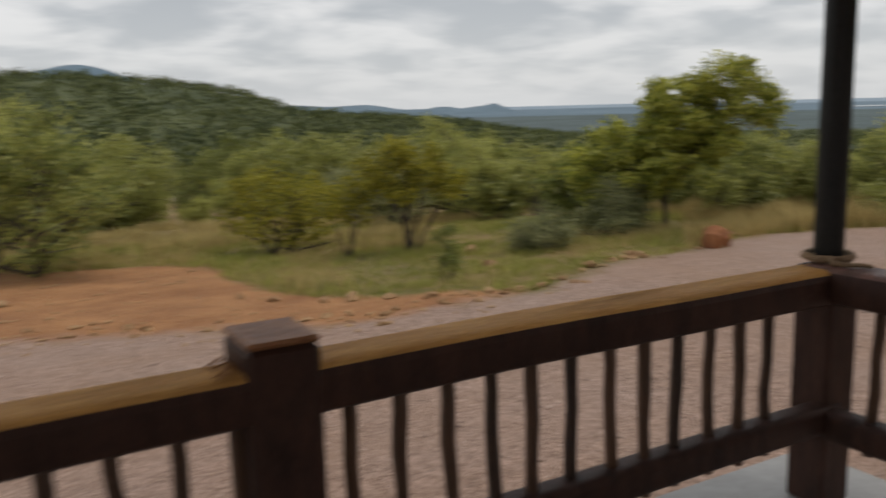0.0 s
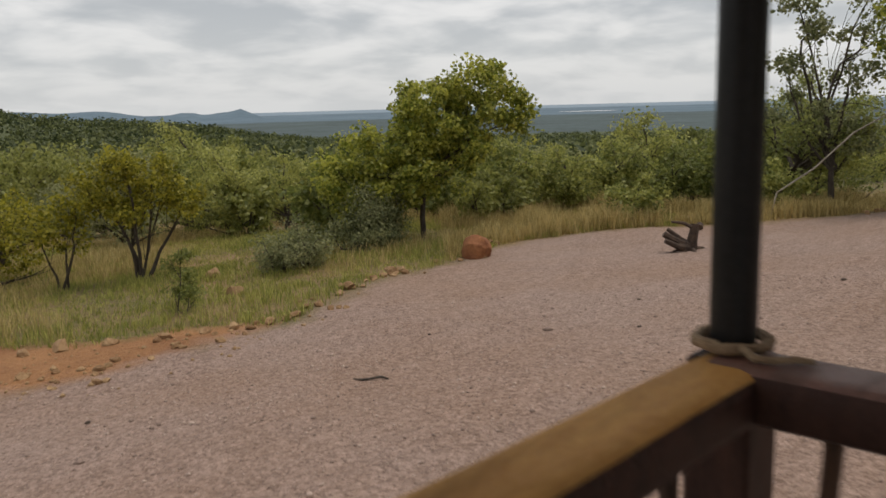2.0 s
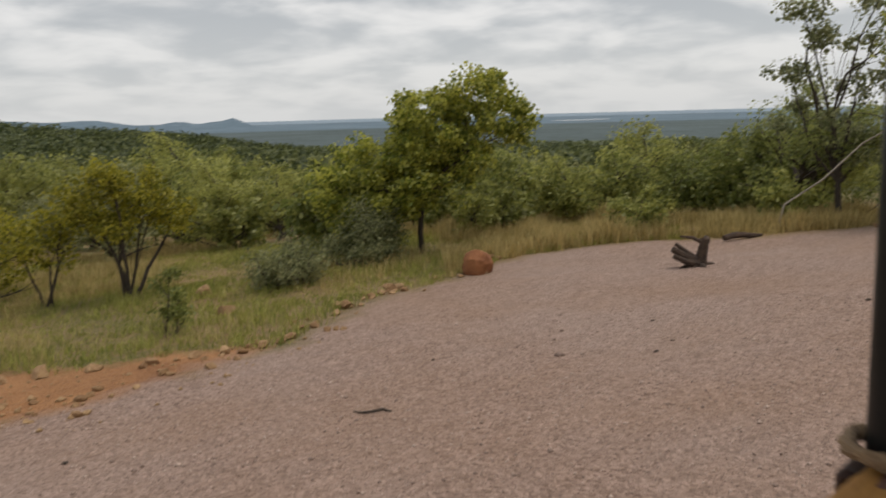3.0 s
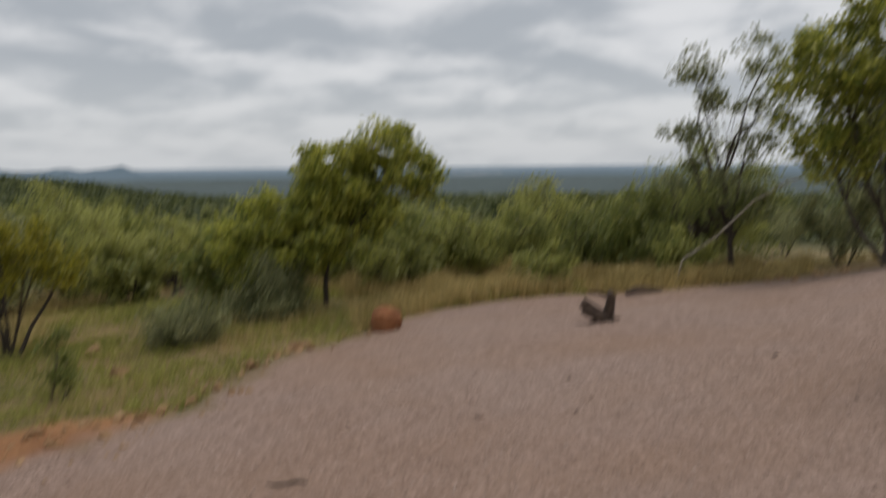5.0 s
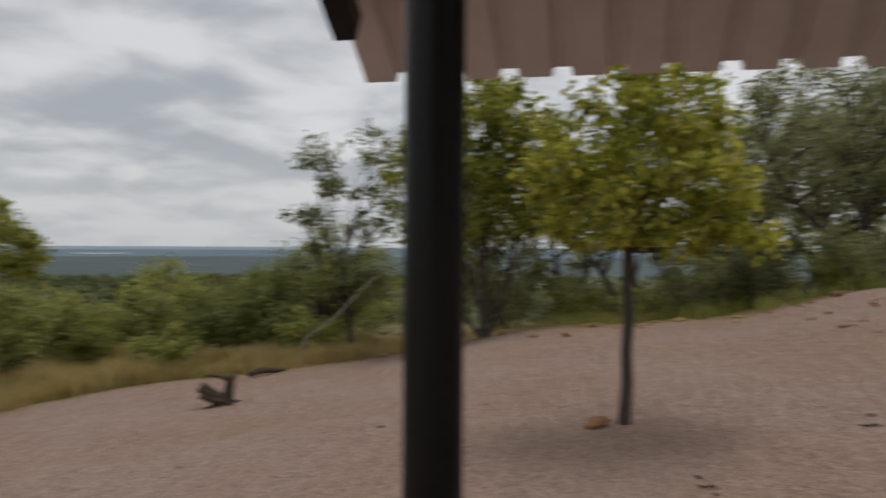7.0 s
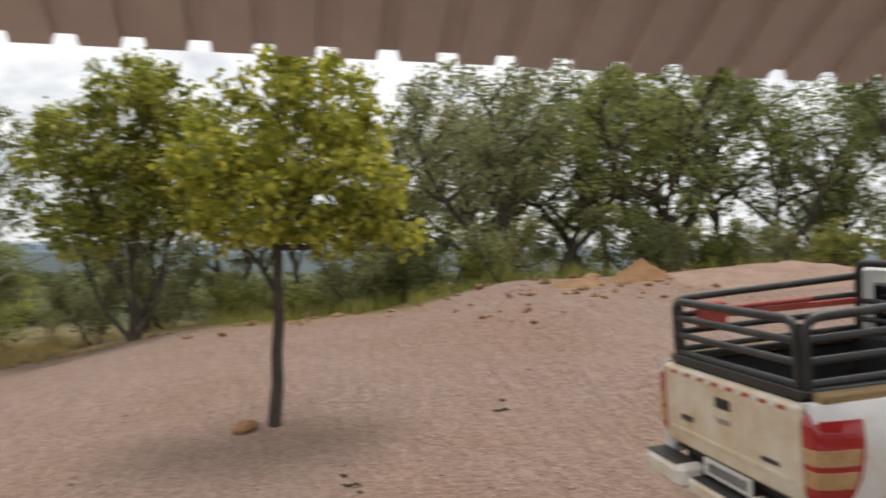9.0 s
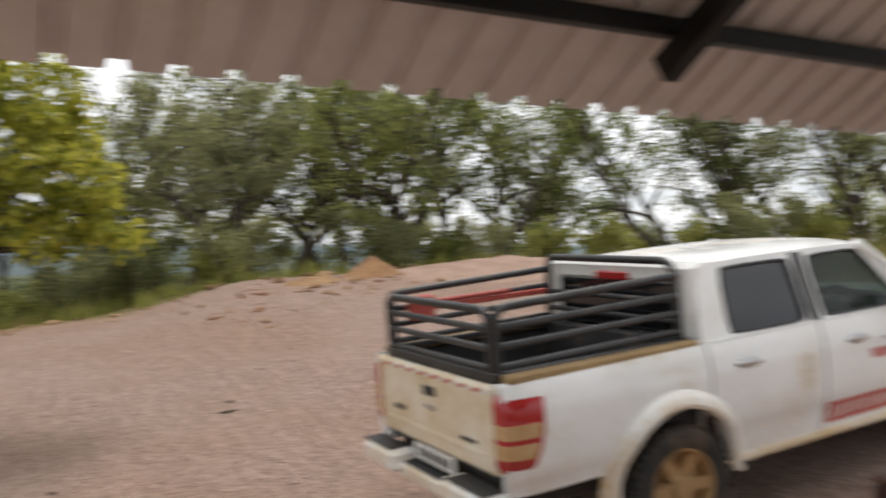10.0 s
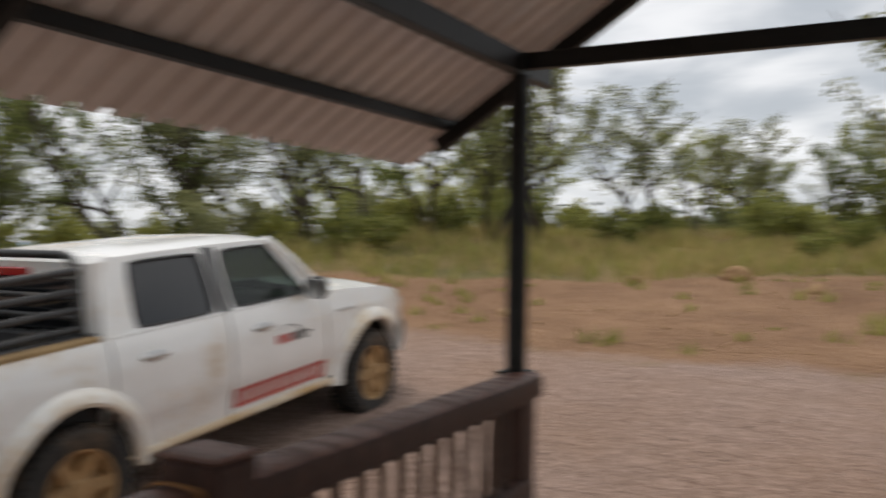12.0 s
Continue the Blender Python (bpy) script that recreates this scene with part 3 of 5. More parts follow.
TUBE = material("worn_black_tube", (0.012, 0.012, 0.013), (0.045, 0.043, 0.042), 6, 0.4, 0.0006, 60, dirt=(0.16, 0.13, 0.10), dirt_scale=5, dirt_amount=0.15)
LINER = material("black_bed_liner", (0.012, 0.012, 0.013), (0.03, 0.03, 0.031), 9, 0.7, 0.002, 60, dirt=(0.2, 0.15, 0.1), dirt_scale=3, dirt_amount=0.2)
CAP_WOOD = material("dusty_brown_bed_cap", (0.22, 0.135, 0.06), (0.40, 0.27, 0.13), 4, 0.8, 0.002, 40)
RED_LENS = plain("red_lens", (0.42, 0.02, 0.02), 0.15, coat=0.6)
AMBER_LENS = material("dusty_amber_lens", (0.45, 0.24, 0.09), (0.62, 0.42, 0.22), 5, 0.25, coat=0.4)
CLEAR_LENS = plain("clear_lens", (0.55, 0.56, 0.56), 0.12, coat=0.6)
CHROME = plain("dull_chrome", (0.55, 0.55, 0.54), 0.28, metal=0.9)
TINTED = plain("tinted_window_glass", (0.012, 0.013, 0.015), 0.06, coat=0.25)
CLEAR = window_glass("clear_window_glass", (0.40, 0.46, 0.43), 0.045)
RED_PAINT = material("faded_red_paint", (0.30, 0.035, 0.025), (0.50, 0.10, 0.075), 6, 0.5)
STICKER_RED, STICKER_WHITE, STICKER_DARK = plain("red_vinyl", (0.50, 0.035, 0.02), 0.4), plain("white_vinyl", (0.75, 0.74, 0.70), 0.4), plain("black_vinyl", (0.03, 0.03, 0.03), 0.4)
UNDER = material("dirty_underbody", (0.012, 0.011, 0.01), (0.05, 0.042, 0.034), 5, 0.9)

truck = root("pickup_truck", Matrix.Translation((3.291, -4.08, -0.202)) @ Matrix.Rotation(-1.556, 4, "Z") @ Matrix.Rotation(-0.087, 4, "Y"), "dusty white double-cab pickup with black load-bed cage", "pickup truck")
WHEELBASE, ARCH_Z, ARCH_R = 3.05, 0.40, 0.455


def half_width(u, w):
    """The body's half width at a station and a height."""
    v = np.interp(w, [0.40, 0.54, 0.60, 0.68, 0.80, 0.98, 1.10, 1.20], [0.772, 0.796, 0.806, 0.840, 0.850, 0.844, 0.822, 0.785])
    v -= 0.20 * max(0, (u - 3.15) / 0.7) ** 2.2 + 0.05 * max(0, (-u - 0.95) / 0.22) ** 2
    return v


def top_line(u):
    return float(np.interp(u, [-1.2, 0.3, 2.4, 2.7, 3.3, 3.62, 3.8], [1.15, 1.165, 1.165, 1.155, 1.10, 1.03, 0.93]))


def bottom_line(u, base):
    w = base
    for c in (0.0, WHEELBASE):
        if abs(u - c) < ARCH_R:
            w = max(w, ARCH_Z + math.sqrt(ARCH_R ** 2 - (u - c) ** 2))
    return w


def side_skin(u0, u1, base, side, rows=14):
    us = sorted({round(u, 4) for u in [u0, u1, *np.arange(u0, u1, 0.055), *[c + s * ARCH_R * q for c in (0, WHEELBASE) for s in (-1, 1) for q in (1.0, 0.985, 0.95, 0.9)]] if u0 <= u <= u1})
    grid = []
    for u in us:
        b, t = bottom_line(u, base), top_line(u)
        col = [Vector((u, side * half_width(u, b + (t - b) * k / rows), b + (t - b) * k / rows)) for k in range(rows + 1)]
        col = [Vector((u, side * (half_width(u, b) - 0.05), b - 0.002))] + col + [Vector((u, side * (half_width(u, t) - 0.06), t + 0.006))]
        grid.append(col)
    # returned edges at the panel gaps
    first = [Vector((p.x + 0.004, p.y - side * 0.03, p.z)) for p in grid[0]]
    last = [Vector((p.x - 0.004, p.y - side * 0.03, p.z)) for p in grid[-1]]
    return Form().sheet([first] + grid + [last], flip=side > 0)


body = part("body", Form().box(-1.05, -0.70, 0.44, 0.26, 0.70, 0.60, 0.02).box(0.30, -0.765, 0.42, 2.42, 0.765, 0.60, 0.02).box(2.45, -0.62, 0.46, 3.70, 0.62, 1.00, 0.03), UNDER, truck, "dark dirty underbody")
part("chassis", Form().box(-1.1, -0.42, 0.40, 3.6, -0.34, 0.52, 0.01).box(-1.1, 0.34, 0.40, 3.6, 0.42, 0.52, 0.01).tube([(0, -0.7, 0.38), (0, 0.7, 0.38)], 0.045, 10).tube([(WHEELBASE, -0.7, 0.38), (WHEELBASE, 0.7, 0.38)], 0.04, 10).tube([(0, 0, 0.38), (-0.001, 0.02, 0.38)], 0.12, 10), UNDER, truck)
for s in (-1, 1):
    part("bed_side", side_skin(-1.14, 0.279, 0.56, s), PAINT, truck)
    rear = part("rear_door", side_skin(0.293, 1.281, 0.445, s), PAINT, truck)
    front = part("front_door", side_skin(1.299, 2.388, 0.445, s), PAINT, truck)
    part("front_fender", side_skin(2.405, 3.80, 0.47, s), PAINT, truck)
    part("sill", Form().box(0.32, s * 0.77 - 0.03, 0.40, 2.56, s * 0.77 + 0.03, 0.452, 0.012), PAINT_DIRTY, truck)
    # wide wheel-arch flares
    for c, name in ((0.0, "rear_flare"), (WHEELBASE, "front_flare")):
        grid = []
        for k in range(25):
            w = radians(-3 + 186 * k / 24)
            row = []
            for r, out in ((ARCH_R - 0.012, -0.05), (ARCH_R - 0.01, 0.042), (ARCH_R + 0.015, 0.055), (ARCH_R + 0.05, 0.045), (ARCH_R + 0.085, 0.02), (ARCH_R + 0.10, -0.012)):
                u, z = c + r * math.cos(w), ARCH_Z + r * math.sin(w)
                row.append(Vector((u, s * (half_width(u, min(max(z, 0.5), 1.0)) + out), z)))
            grid.append(row)
        part(name, Form().sheet(grid, flip=s < 0), PAINT_FLARE, truck, "dust-stained flared wheel arch")
        inner = Form()
        for k in range(16):
            a, b = radians(180 * k / 16), radians(180 * (k + 1) / 16)
            R = ARCH_R - 0.005
            inner.sheet([[(c + R * math.cos(a), s * 0.45, ARCH_Z + R * math.sin(a)), (c + R * math.cos(a), s * 0.80, ARCH_Z + R * math.sin(a))], [(c + R * math.cos(b), s * 0.45, ARCH_Z + R * math.sin(b)), (c + R * math.cos(b), s * 0.80, ARCH_Z + R * math.sin(b))]])
        part("wheel_housing", inner, UNDER, truck)
    # door handles, mirror
    for door, u in ((rear, 0.60), (front, 1.62)):
        h = part("door_handle", Form().box(u - 0.105, s * 0.838 - 0.02, 1.0, u + 0.105, s * 0.838 + 0.03, 1.035, 0.012), CHROME, door, "dull chrome handle")
        part("handle_recess", Form().box(u - 0.075, s * 0.825 - 0.02, 0.975, u + 0.075, s * 0.825 + 0.019, 1.05, 0.012), CHROME, h)
    mirror = part("mirror", Form().box(2.06, s * 0.96 - 0.085, 1.16, 2.19, s * 0.96 + 0.085, 1.33, 0.045), TRIM, truck, "black side mirror")
    part("mirror_arm", Form().tube([(2.2, s * 0.79, 1.17), (2.14, s * 0.90, 1.2)], 0.022, 8), TRIM, mirror)
    part("mirror_glass", Form().box(2.052, s * 0.96 - 0.07, 1.175, 2.062, s * 0.96 + 0.07, 1.315, 0.003), CHROME, mirror)


def wheel(u, s):
    m = Matrix.Translation((u, s * 0.745, 0.372)) @ Matrix.Rotation(radians(-90 * s), 4, "X")
    hub = new("wheel")
    hub.parent = truck
    hub.matrix_local = m
    e = Matrix.Identity(4)
    tyre = part("tyre", Form().lathe([(0.235, -0.11), (0.27, -0.125), (0.33, -0.128), (0.362, -0.105), (0.374, -0.07), (0.376, 0.0), (0.374, 0.07), (0.362, 0.105), (0.33, 0.128), (0.27, 0.125), (0.235, 0.11)], e, 48), TYRE, hub, "dusty black tyre")
    lugs = Form()
    for k in range(44):
        q = Matrix.Rotation(2 * math.pi * k / 44, 4, "Z")
        for z in (-0.085, 0.085):
            lugs.box(0.355, -0.014, z - 0.032, 0.382, 0.014, z + 0.032, 0.004, q)
    tagged(part("tread", lugs, TYRE, tyre), kind="stuff")
    rim = part("rim", Form().lathe([(0.238, -0.10), (0.238, 0.115), (0.225, 0.112), (0.212, 0.09), (0.206, 0.03), (0.10, 0.02), (0.0, 0.02)], e, 40), ALLOY, hub, "dust-caked tan alloy rim")
    spokes = Form()
    for k in range(6):
        q = Matrix.Rotation(2 * math.pi * k / 6, 4, "Z")
        spokes.add([q @ Vector(p) for p in ((0.05, -0.045, 0.085), (0.05, 0.045, 0.085), (0.215, 0.03, 0.095), (0.215, -0.03, 0.095), (0.05, -0.055, 0.03), (0.05, 0.055, 0.03), (0.215, 0.042, 0.03), (0.215, -0.042, 0.03))], [(0, 3, 2, 1), (0, 1, 5, 4), (1, 2, 6, 5), (2, 3, 7, 6), (3, 0, 4, 7)])
    part("spokes", spokes, ALLOY, rim)
    part("hub_cap", Form().lathe([(0.07, 0.02), (0.07, 0.092), (0.058, 0.105), (0.0, 0.108)], e, 20), ALLOY, rim)
    nuts = Form()
    for k in range(6):
        w = 2 * math.pi * (k + 0.5) / 6
        nuts.tube([(0.085 * math.cos(w), 0.085 * math.sin(w), 0.02), (0.085 * math.cos(w), 0.085 * math.sin(w), 0.05)], 0.011, 6)
    tagged(part("wheel_nuts", nuts, TRIM, rim), kind="stuff")


for u in (0.0, WHEELBASE):
    for s in (-1, 1):
        wheel(u, s)

# load bed
def wrap_lens(s, z0, z1, proud, inset):
    """A lens that wraps round the body's rear corner and narrows towards its foot."""
    grid = []
    for k in range(11):
        z = z0 + (z1 - z0) * k / 10
        e = min(k, 10 - k)
        d = proud + (0.008 if e > 0 else -0.012)
        front = float(np.interp(z, [0.69, 0.74, 0.82, 0.92, 1.105], [-1.04, -0.995, -0.955, -0.93, -0.915])) - inset
        corner = half_width(-1.12, z) + d
        row = [Vector((-1.12, s * 0.714, z)), Vector((-1.150 - d, s * (0.714 + 0.3 * inset), z)), Vector((-1.150 - d, s * (corner - 0.05), z)), Vector((-1.140 - d, s * (corner - 0.018), z)), Vector((-1.120, s * corner, z))]
        for j in range(1, 7):
            u = -1.12 + (front + 1.12) * j / 6
            row.append(Vector((u, s * (half_width(u, z) + d), z)))
        row.append(Vector((front + 0.006, s * (half_width(front, z) - 0.02), z)))
        grid.append(row)
    return Form().sheet(grid, flip=s < 0)


bed = part("load_bed", Form().box(-1.10, -0.705, 0.60, 0.25, 0.705, 0.66, 0.01), LINER, truck, "black-lined load bed")
part("bed_wall", Form().box(-1.10, -0.76, 0.62, 0.25, -0.71, 1.14, 0.012), LINER, bed)
part("bed_wall", Form().box(-1.10, 0.71, 0.62, 0.25, 0.76, 1.14, 0.012), LINER, bed)
part("bed_front", Form().box(0.18, -0.705, 0.665, 0.262, 0.705, 1.198, 0.012), LINER, bed)
for k in range(11):
    part("bed_rib", Form().box(-1.08, -0.6 + 0.12 * k - 0.02, 0.655, 0.2, -0.6 + 0.12 * k + 0.02, 0.675, 0.006), LINER, bed)
for s in (-1, 1):
    part("bed_cap", Form().box(-1.08, s * 0.735 - 0.05, 1.145, 0.26, s * 0.735 + 0.045, 1.195, 0.01), CAP_WOOD, bed, "dusty brown bed-side capping")
    part("corner_panel", Form().box(-1.132, s * 0.748 - 0.032, 0.565, -1.05, s * 0.748 + 0.026, 1.15, 0.01), PAINT, truck)
    lamp = part("tail_lamp", wrap_lens(s, 0.69, 1.105, 0.0, 0.0), RED_LENS, truck, "red and amber tail lamp")
    for z0, z1 in ((0.868, 0.958), (0.762, 0.856)):
        part("lamp_lens", wrap_lens(s, z0, z1, 0.004, 0.022), AMBER_LENS, lamp, "dusty amber lens")
tailgate = part("tailgate", Form().box(-1.160, -0.712, 0.66, -1.10, 0.712, 1.145, 0.018), PAINT_DIRTY, truck, "dust-caked cream tailgate")
part("gate_handle", Form().box(-1.170, -0.075, 0.985, -1.155, 0.075, 1.045, 0.006), TRIM, tailgate, "dark handle")
for k in range(16):
    x = -0.64 + 0.08 * k
    part("reflector_bar", Form().box(-1.1635, x - 0.032, 1.100, -1.158, x + 0.032, 1.120, 0.001), STICKER_RED if k % 2 else STICKER_WHITE, tailgate)
part("badge", Form().box(-1.165, 0.36, 0.83, -1.158, 0.50, 0.865, 0.002), STICKER_DARK, tailgate)
part("badge", Form().box(-1.165, -0.52, 0.80, -1.158, -0.36, 0.825, 0.002), STICKER_DARK, tailgate)
part("badge", Form().box(-1.165, -0.07, 0.90, -1.158, 0.07, 0.935, 0.002), CHROME, tailgate)
part("gate_panel_rib", Form().box(-1.166, -0.62, 0.745, -1.155, 0.62, 0.775, 0.005), PAINT_DIRTY, tailgate)
bumper = part("rear_bumper", Form().box(-1.30, -0.78, 0.46, -1.12, -0.30, 0.60, 0.03).box(-1.30, 0.30, 0.46, -1.12, 0.76, 0.60, 0.03).box(-1.25, -0.32, 0.44, -1.15, 0.32, 0.535, 0.02), PAINT_FLARE, truck, "dusty white step bumper")
for y0, y1 in ((-0.76, -0.36), (0.36, 0.76), (-0.28, 0.28)):
    z = 0.535 if abs(y0 + y1) < 0.1 else 0.6
    part("step_tread", Form().box(-1.285 if z > 0.55 else -1.235, y0, z - 0.004, -1.15, y1, z + 0.006, 0.003), TRIM, bumper, "black ribbed tread")
plate = part("number_plate", Form().box(-1.166, -0.25, 0.56, -1.152, 0.25, 0.66, 0.003), STICKER_WHITE, bumper)
for k in range(6):
    part("plate_bar", Form().box(-1.169, -0.2 + 0.068 * k, 0.585, -1.164, -0.155 + 0.068 * k, 0.64, 0.001), STICKER_DARK, plate)

# cage over the load bed
cage = new("load_cage")
cage.parent = truck
tagged(cage, "black welded steel tube cage")


def rounded(a, b, c, r=0.09, n=6):
    """Points of a bend at b between a and c."""
    a, b, c = Vector(a), Vector(b), Vector(c)
    p, q = b + (a - b).normalized() * r, b + (c - b).normalized() * r
    return [p * (1 - t) ** 2 + b * 2 * t * (1 - t) + q * t ** 2 for t in [i / n for i in range(n + 1)]]


CR, CF, CV, CB, CT, CH = -1.075, 0.215, 0.665, 1.20, 1.545, 1.668
for s in (-1, 1):
    pts = [(CR, s * CV, CB)] + rounded((CR, s * CV, CB), (CR, s * CV, CT), (CF, s * CV, CT + 0.03)) + [(CF, s * CV, CT + 0.035)]
    part("side_hoop", Form().tube(pts, 0.024, 12), TUBE, cage)
    for z in (1.225, 1.335, 1.44):
        part("side_rail", Form().tube([(CR, s * CV, z), (CF, s * CV, z + 0.02)], 0.020, 10), TUBE, cage)
    part("corner_upright", Form().tube([(CR + 0.001, s * (CV - 0.055), CB - 0.04), (CR + 0.001, s * (CV - 0.055), CT - 0.03)], 0.022, 12), TUBE, cage)
part("rear_hoop", Form().tube([(CR - 0.01, -CV + 0.055, CB)] + rounded((CR - 0.01, -CV + 0.055, CB), (CR - 0.01, -CV + 0.055, CT - 0.012), (CR - 0.01, CV, CT - 0.012)) + rounded((CR - 0.01, -CV, CT - 0.012), (CR - 0.01, CV - 0.03, CT - 0.012), (CR - 0.01, CV - 0.03, CB)) + [(CR - 0.01, CV - 0.03, CB)], 0.024, 12), TUBE, cage)
for z in (1.215, 1.325, 1.43):
    part("rear_rail", Form().tube([(CR - 0.01, -CV + 0.05, z), (CR - 0.01, CV - 0.03, z)], 0.020, 10), TUBE, cage)
part("front_hoop", Form().tube([(CF, -CV, CB)] + rounded((CF, -CV, CB), (CF, -CV + 0.03, CH), (CF, CV, CH)) + rounded((CF, -CV, CH), (CF, CV - 0.03, CH), (CF, CV, CB)) + [(CF, CV, CB)], 0.025, 12), TUBE, cage)
for z in (1.30, 1.42):
    part("front_rail", Form().tube([(CF, -CV, z), (CF, CV, z)], 0.018, 10), TUBE, cage)
part("base_frame", Form().box(CR - 0.03, -CV - 0.03, 1.165, CF, -CV + 0.02, 1.20, 0.006).box(CR - 0.03, CV - 0.02, 1.165, CF, CV + 0.03, 1.20, 0.006).box(CR - 0.035, -CV, 1.145, CR + 0.02, CV, 1.20, 0.006), TUBE, cage)
jack = part("farm_jack", Form().box(-0.98, 0.52, 1.36, -0.80, 0.60, 1.52, 0.012), RED_PAINT, truck, "faded red farm jack strapped to the cage")
part("jack_bar", Form().box(-0.85, 0.545, 1.415, 0.12, 0.575, 1.455, 0.005), RED_PAINT, jack)
part("jack_handle", Form().tube([(-0.9, 0.56, 1.47), (-0.2, 0.55, 1.475)], 0.016, 8), RED_PAINT, jack)

# cabin
ROOF_A, ROOF_B = 0.40, 1.93
rows = []
for k in range(15):
    t = k / 14
    u = ROOF_A - 0.04 + (ROOF_B - ROOF_A + 0.06) * t
    row = []
    for j in range(13):
        q = -1 + 2 * j / 12
        crown = 0.038 * (1 - abs(q) ** 3.2) + 0.015 * (1 - (2 * t - 1) ** 4)
        row.append(Vector((u, 0.655 * math.copysign(abs(q) ** 0.92, q), 1.620 + crown)))
    rows.append(row)
under = [[p - Vector((0, 0, 0.03)) for p in r] for r in rows]
f = Form().sheet(rows, flip=True).sheet(under)
for e in (0, -1):
    f.sheet([rows[e], under[e]])
f.sheet([[r[0] for r in rows], [r[0] for r in under]]).sheet([[r[-1] for r in rows], [r[-1] for r in under]])
part("roof", f, PAINT, truck)


def cab_point(u, w, s):
    """A point on the cabin's leaning side."""
    t = (w - 1.165) / (1.628 - 1.165)
    return Vector((u, s * (0.785 - 0.125 * t - 0.01 * math.sin(math.pi * t)), w))


def framed_window(outer, inner, s, mat, parent, pane_label):
    """A door's upper frame, with a seal and a pane in it; corners run round from below behind."""
    n = 8

    def loop(c):
        return [c[i].lerp(c[(i + 1) % 4], k / n) for i in range(4) for k in range(n)]

    o, i = [Vector(p) for p in outer], [Vector(p) for p in inner]
    centre = sum(i, Vector()) / 4

    def round_off(ring, amount):
        out = []
        for k, p in enumerate(ring):
            d = min(k % n, n - k % n)
            pull = amount if d == 0 else amount * 0.35 if d == 1 else 0
            out.append(p.lerp(centre, pull))
        return out

    ro, ri = loop(o), round_off(loop(i), 0.04)
    deep = [p - Vector((0, s * 0.025, 0)) for p in ri]
    back = [p - Vector((0, s * 0.04, 0)) for p in ro]
    close = lambda r: r + [r[0]]
    part("window_frame", Form().sheet([close(back), close(ro), close(ri), close(deep)], flip=s > 0), PAINT, parent)
    part("window_seal", Form().tube([p + Vector((0, s * 0.001, 0)) for p in ri], 0.011, 6, closed=True), TRIM, parent)
    pane = [p - Vector((0, s * 0.012, 0)) for p in ri]
    pane_f = Form().add(pane, [tuple(range(len(pane)))]).add([p - Vector((0, s * 0.004, 0)) for p in pane], [tuple(range(len(pane)))[::-1]])
    ob = part("window_pane", pane_f, mat, parent, pane_label, smooth=0)
    return ob


for s in (-1, 1):
    d0, d1 = [o for o in truck.children if o.name.startswith("rear_door")][0 if s < 0 else 1], [o for o in truck.children if o.name.startswith("front_door")][0 if s < 0 else 1]
    framed_window([cab_point(0.43, 1.165, s), cab_point(1.285, 1.165, s), cab_point(1.255, 1.628, s), cab_point(0.50, 1.628, s)],
                  [cab_point(0.525, 1.195, s), cab_point(1.215, 1.19, s), cab_point(1.180, 1.588, s), cab_point(0.562, 1.588, s)], s, TINTED, d0, "dark tinted pane")
    pane = framed_window([cab_point(1.31, 1.165, s), cab_point(2.36, 1.165, s), cab_point(1.915, 1.628, s), cab_point(1.28, 1.628, s)],
                         [cab_point(1.385, 1.19, s), cab_point(2.22, 1.19, s), cab_point(1.875, 1.588, s), cab_point(1.36, 1.588, s)], s, CLEAR, d1, "clear pane")
    pane.visible_shadow = False
    # dark pillar trim between the doors
    part("b_pillar", Form().add([cab_point(1.245, 1.17, s) + Vector((0, s * 0.004, 0)), cab_point(1.345, 1.17, s) + Vector((0, s * 0.004, 0)), cab_point(1.315, 1.620, s) + Vector((0, s * 0.004, 0)), cab_point(1.215, 1.620, s) + Vector((0, s * 0.004, 0)),
                                 cab_point(1.245, 1.17, s) - Vector((0, s * 0.05, 0)), cab_point(1.345, 1.17, s) - Vector((0, s * 0.05, 0)), cab_point(1.315, 1.620, s) - Vector((0, s * 0.05, 0)), cab_point(1.215, 1.620, s) - Vector((0, s * 0.05, 0))],
                                [(0, 1, 2, 3), (0, 4, 5, 1), (1, 5, 6, 2), (2, 6, 7, 3), (3, 7, 4, 0)] if s < 0 else [(3, 2, 1, 0), (1, 5, 4, 0), (2, 6, 5, 1), (3, 7, 6, 2), (0, 4, 7, 3)]), TRIM, truck, "black pillar trim")
    # rear quarter panel and windscreen pillar
    quarter = [cab_point(0.27, 1.165, s), cab_point(0.44, 1.165, s), cab_point(0.51, 1.632, s), cab_point(0.37, 1.632, s)]
    inner = [p - Vector((0, s * 0.05, 0)) for p in quarter]
    part("rear_quarter", Form().add(quarter + inner, [(0, 1, 2, 3), (0, 4, 5, 1), (1, 5, 6, 2), (2, 6, 7, 3), (3, 7, 4, 0), (7, 6, 5, 4)]), PAINT, truck)
    part("windscreen_pillar", Form().tube([(1.90, s * 0.655, 1.628), (2.17, s * 0.705, 1.43), (2.46, s * 0.755, 1.17)], 0.036, 10), PAINT, truck)
    # dark seams behind the panel gaps
    for u, z0, z1 in ((0.285, 0.58, 1.16), (1.290, 0.46, 1.165), (2.395, 0.50, 1.15)):
        part("panel_seam", Form().sheet([[Vector((u - 0.016, s * (half_width(u, z) - 0.012), z)) for z in np.linspace(z0, z1, 9)], [Vector((u + 0.016, s * (half_width(u, z) - 0.012), z)) for z in np.linspace(z0, z1, 9)]], flip=s < 0), TRIM, truck)
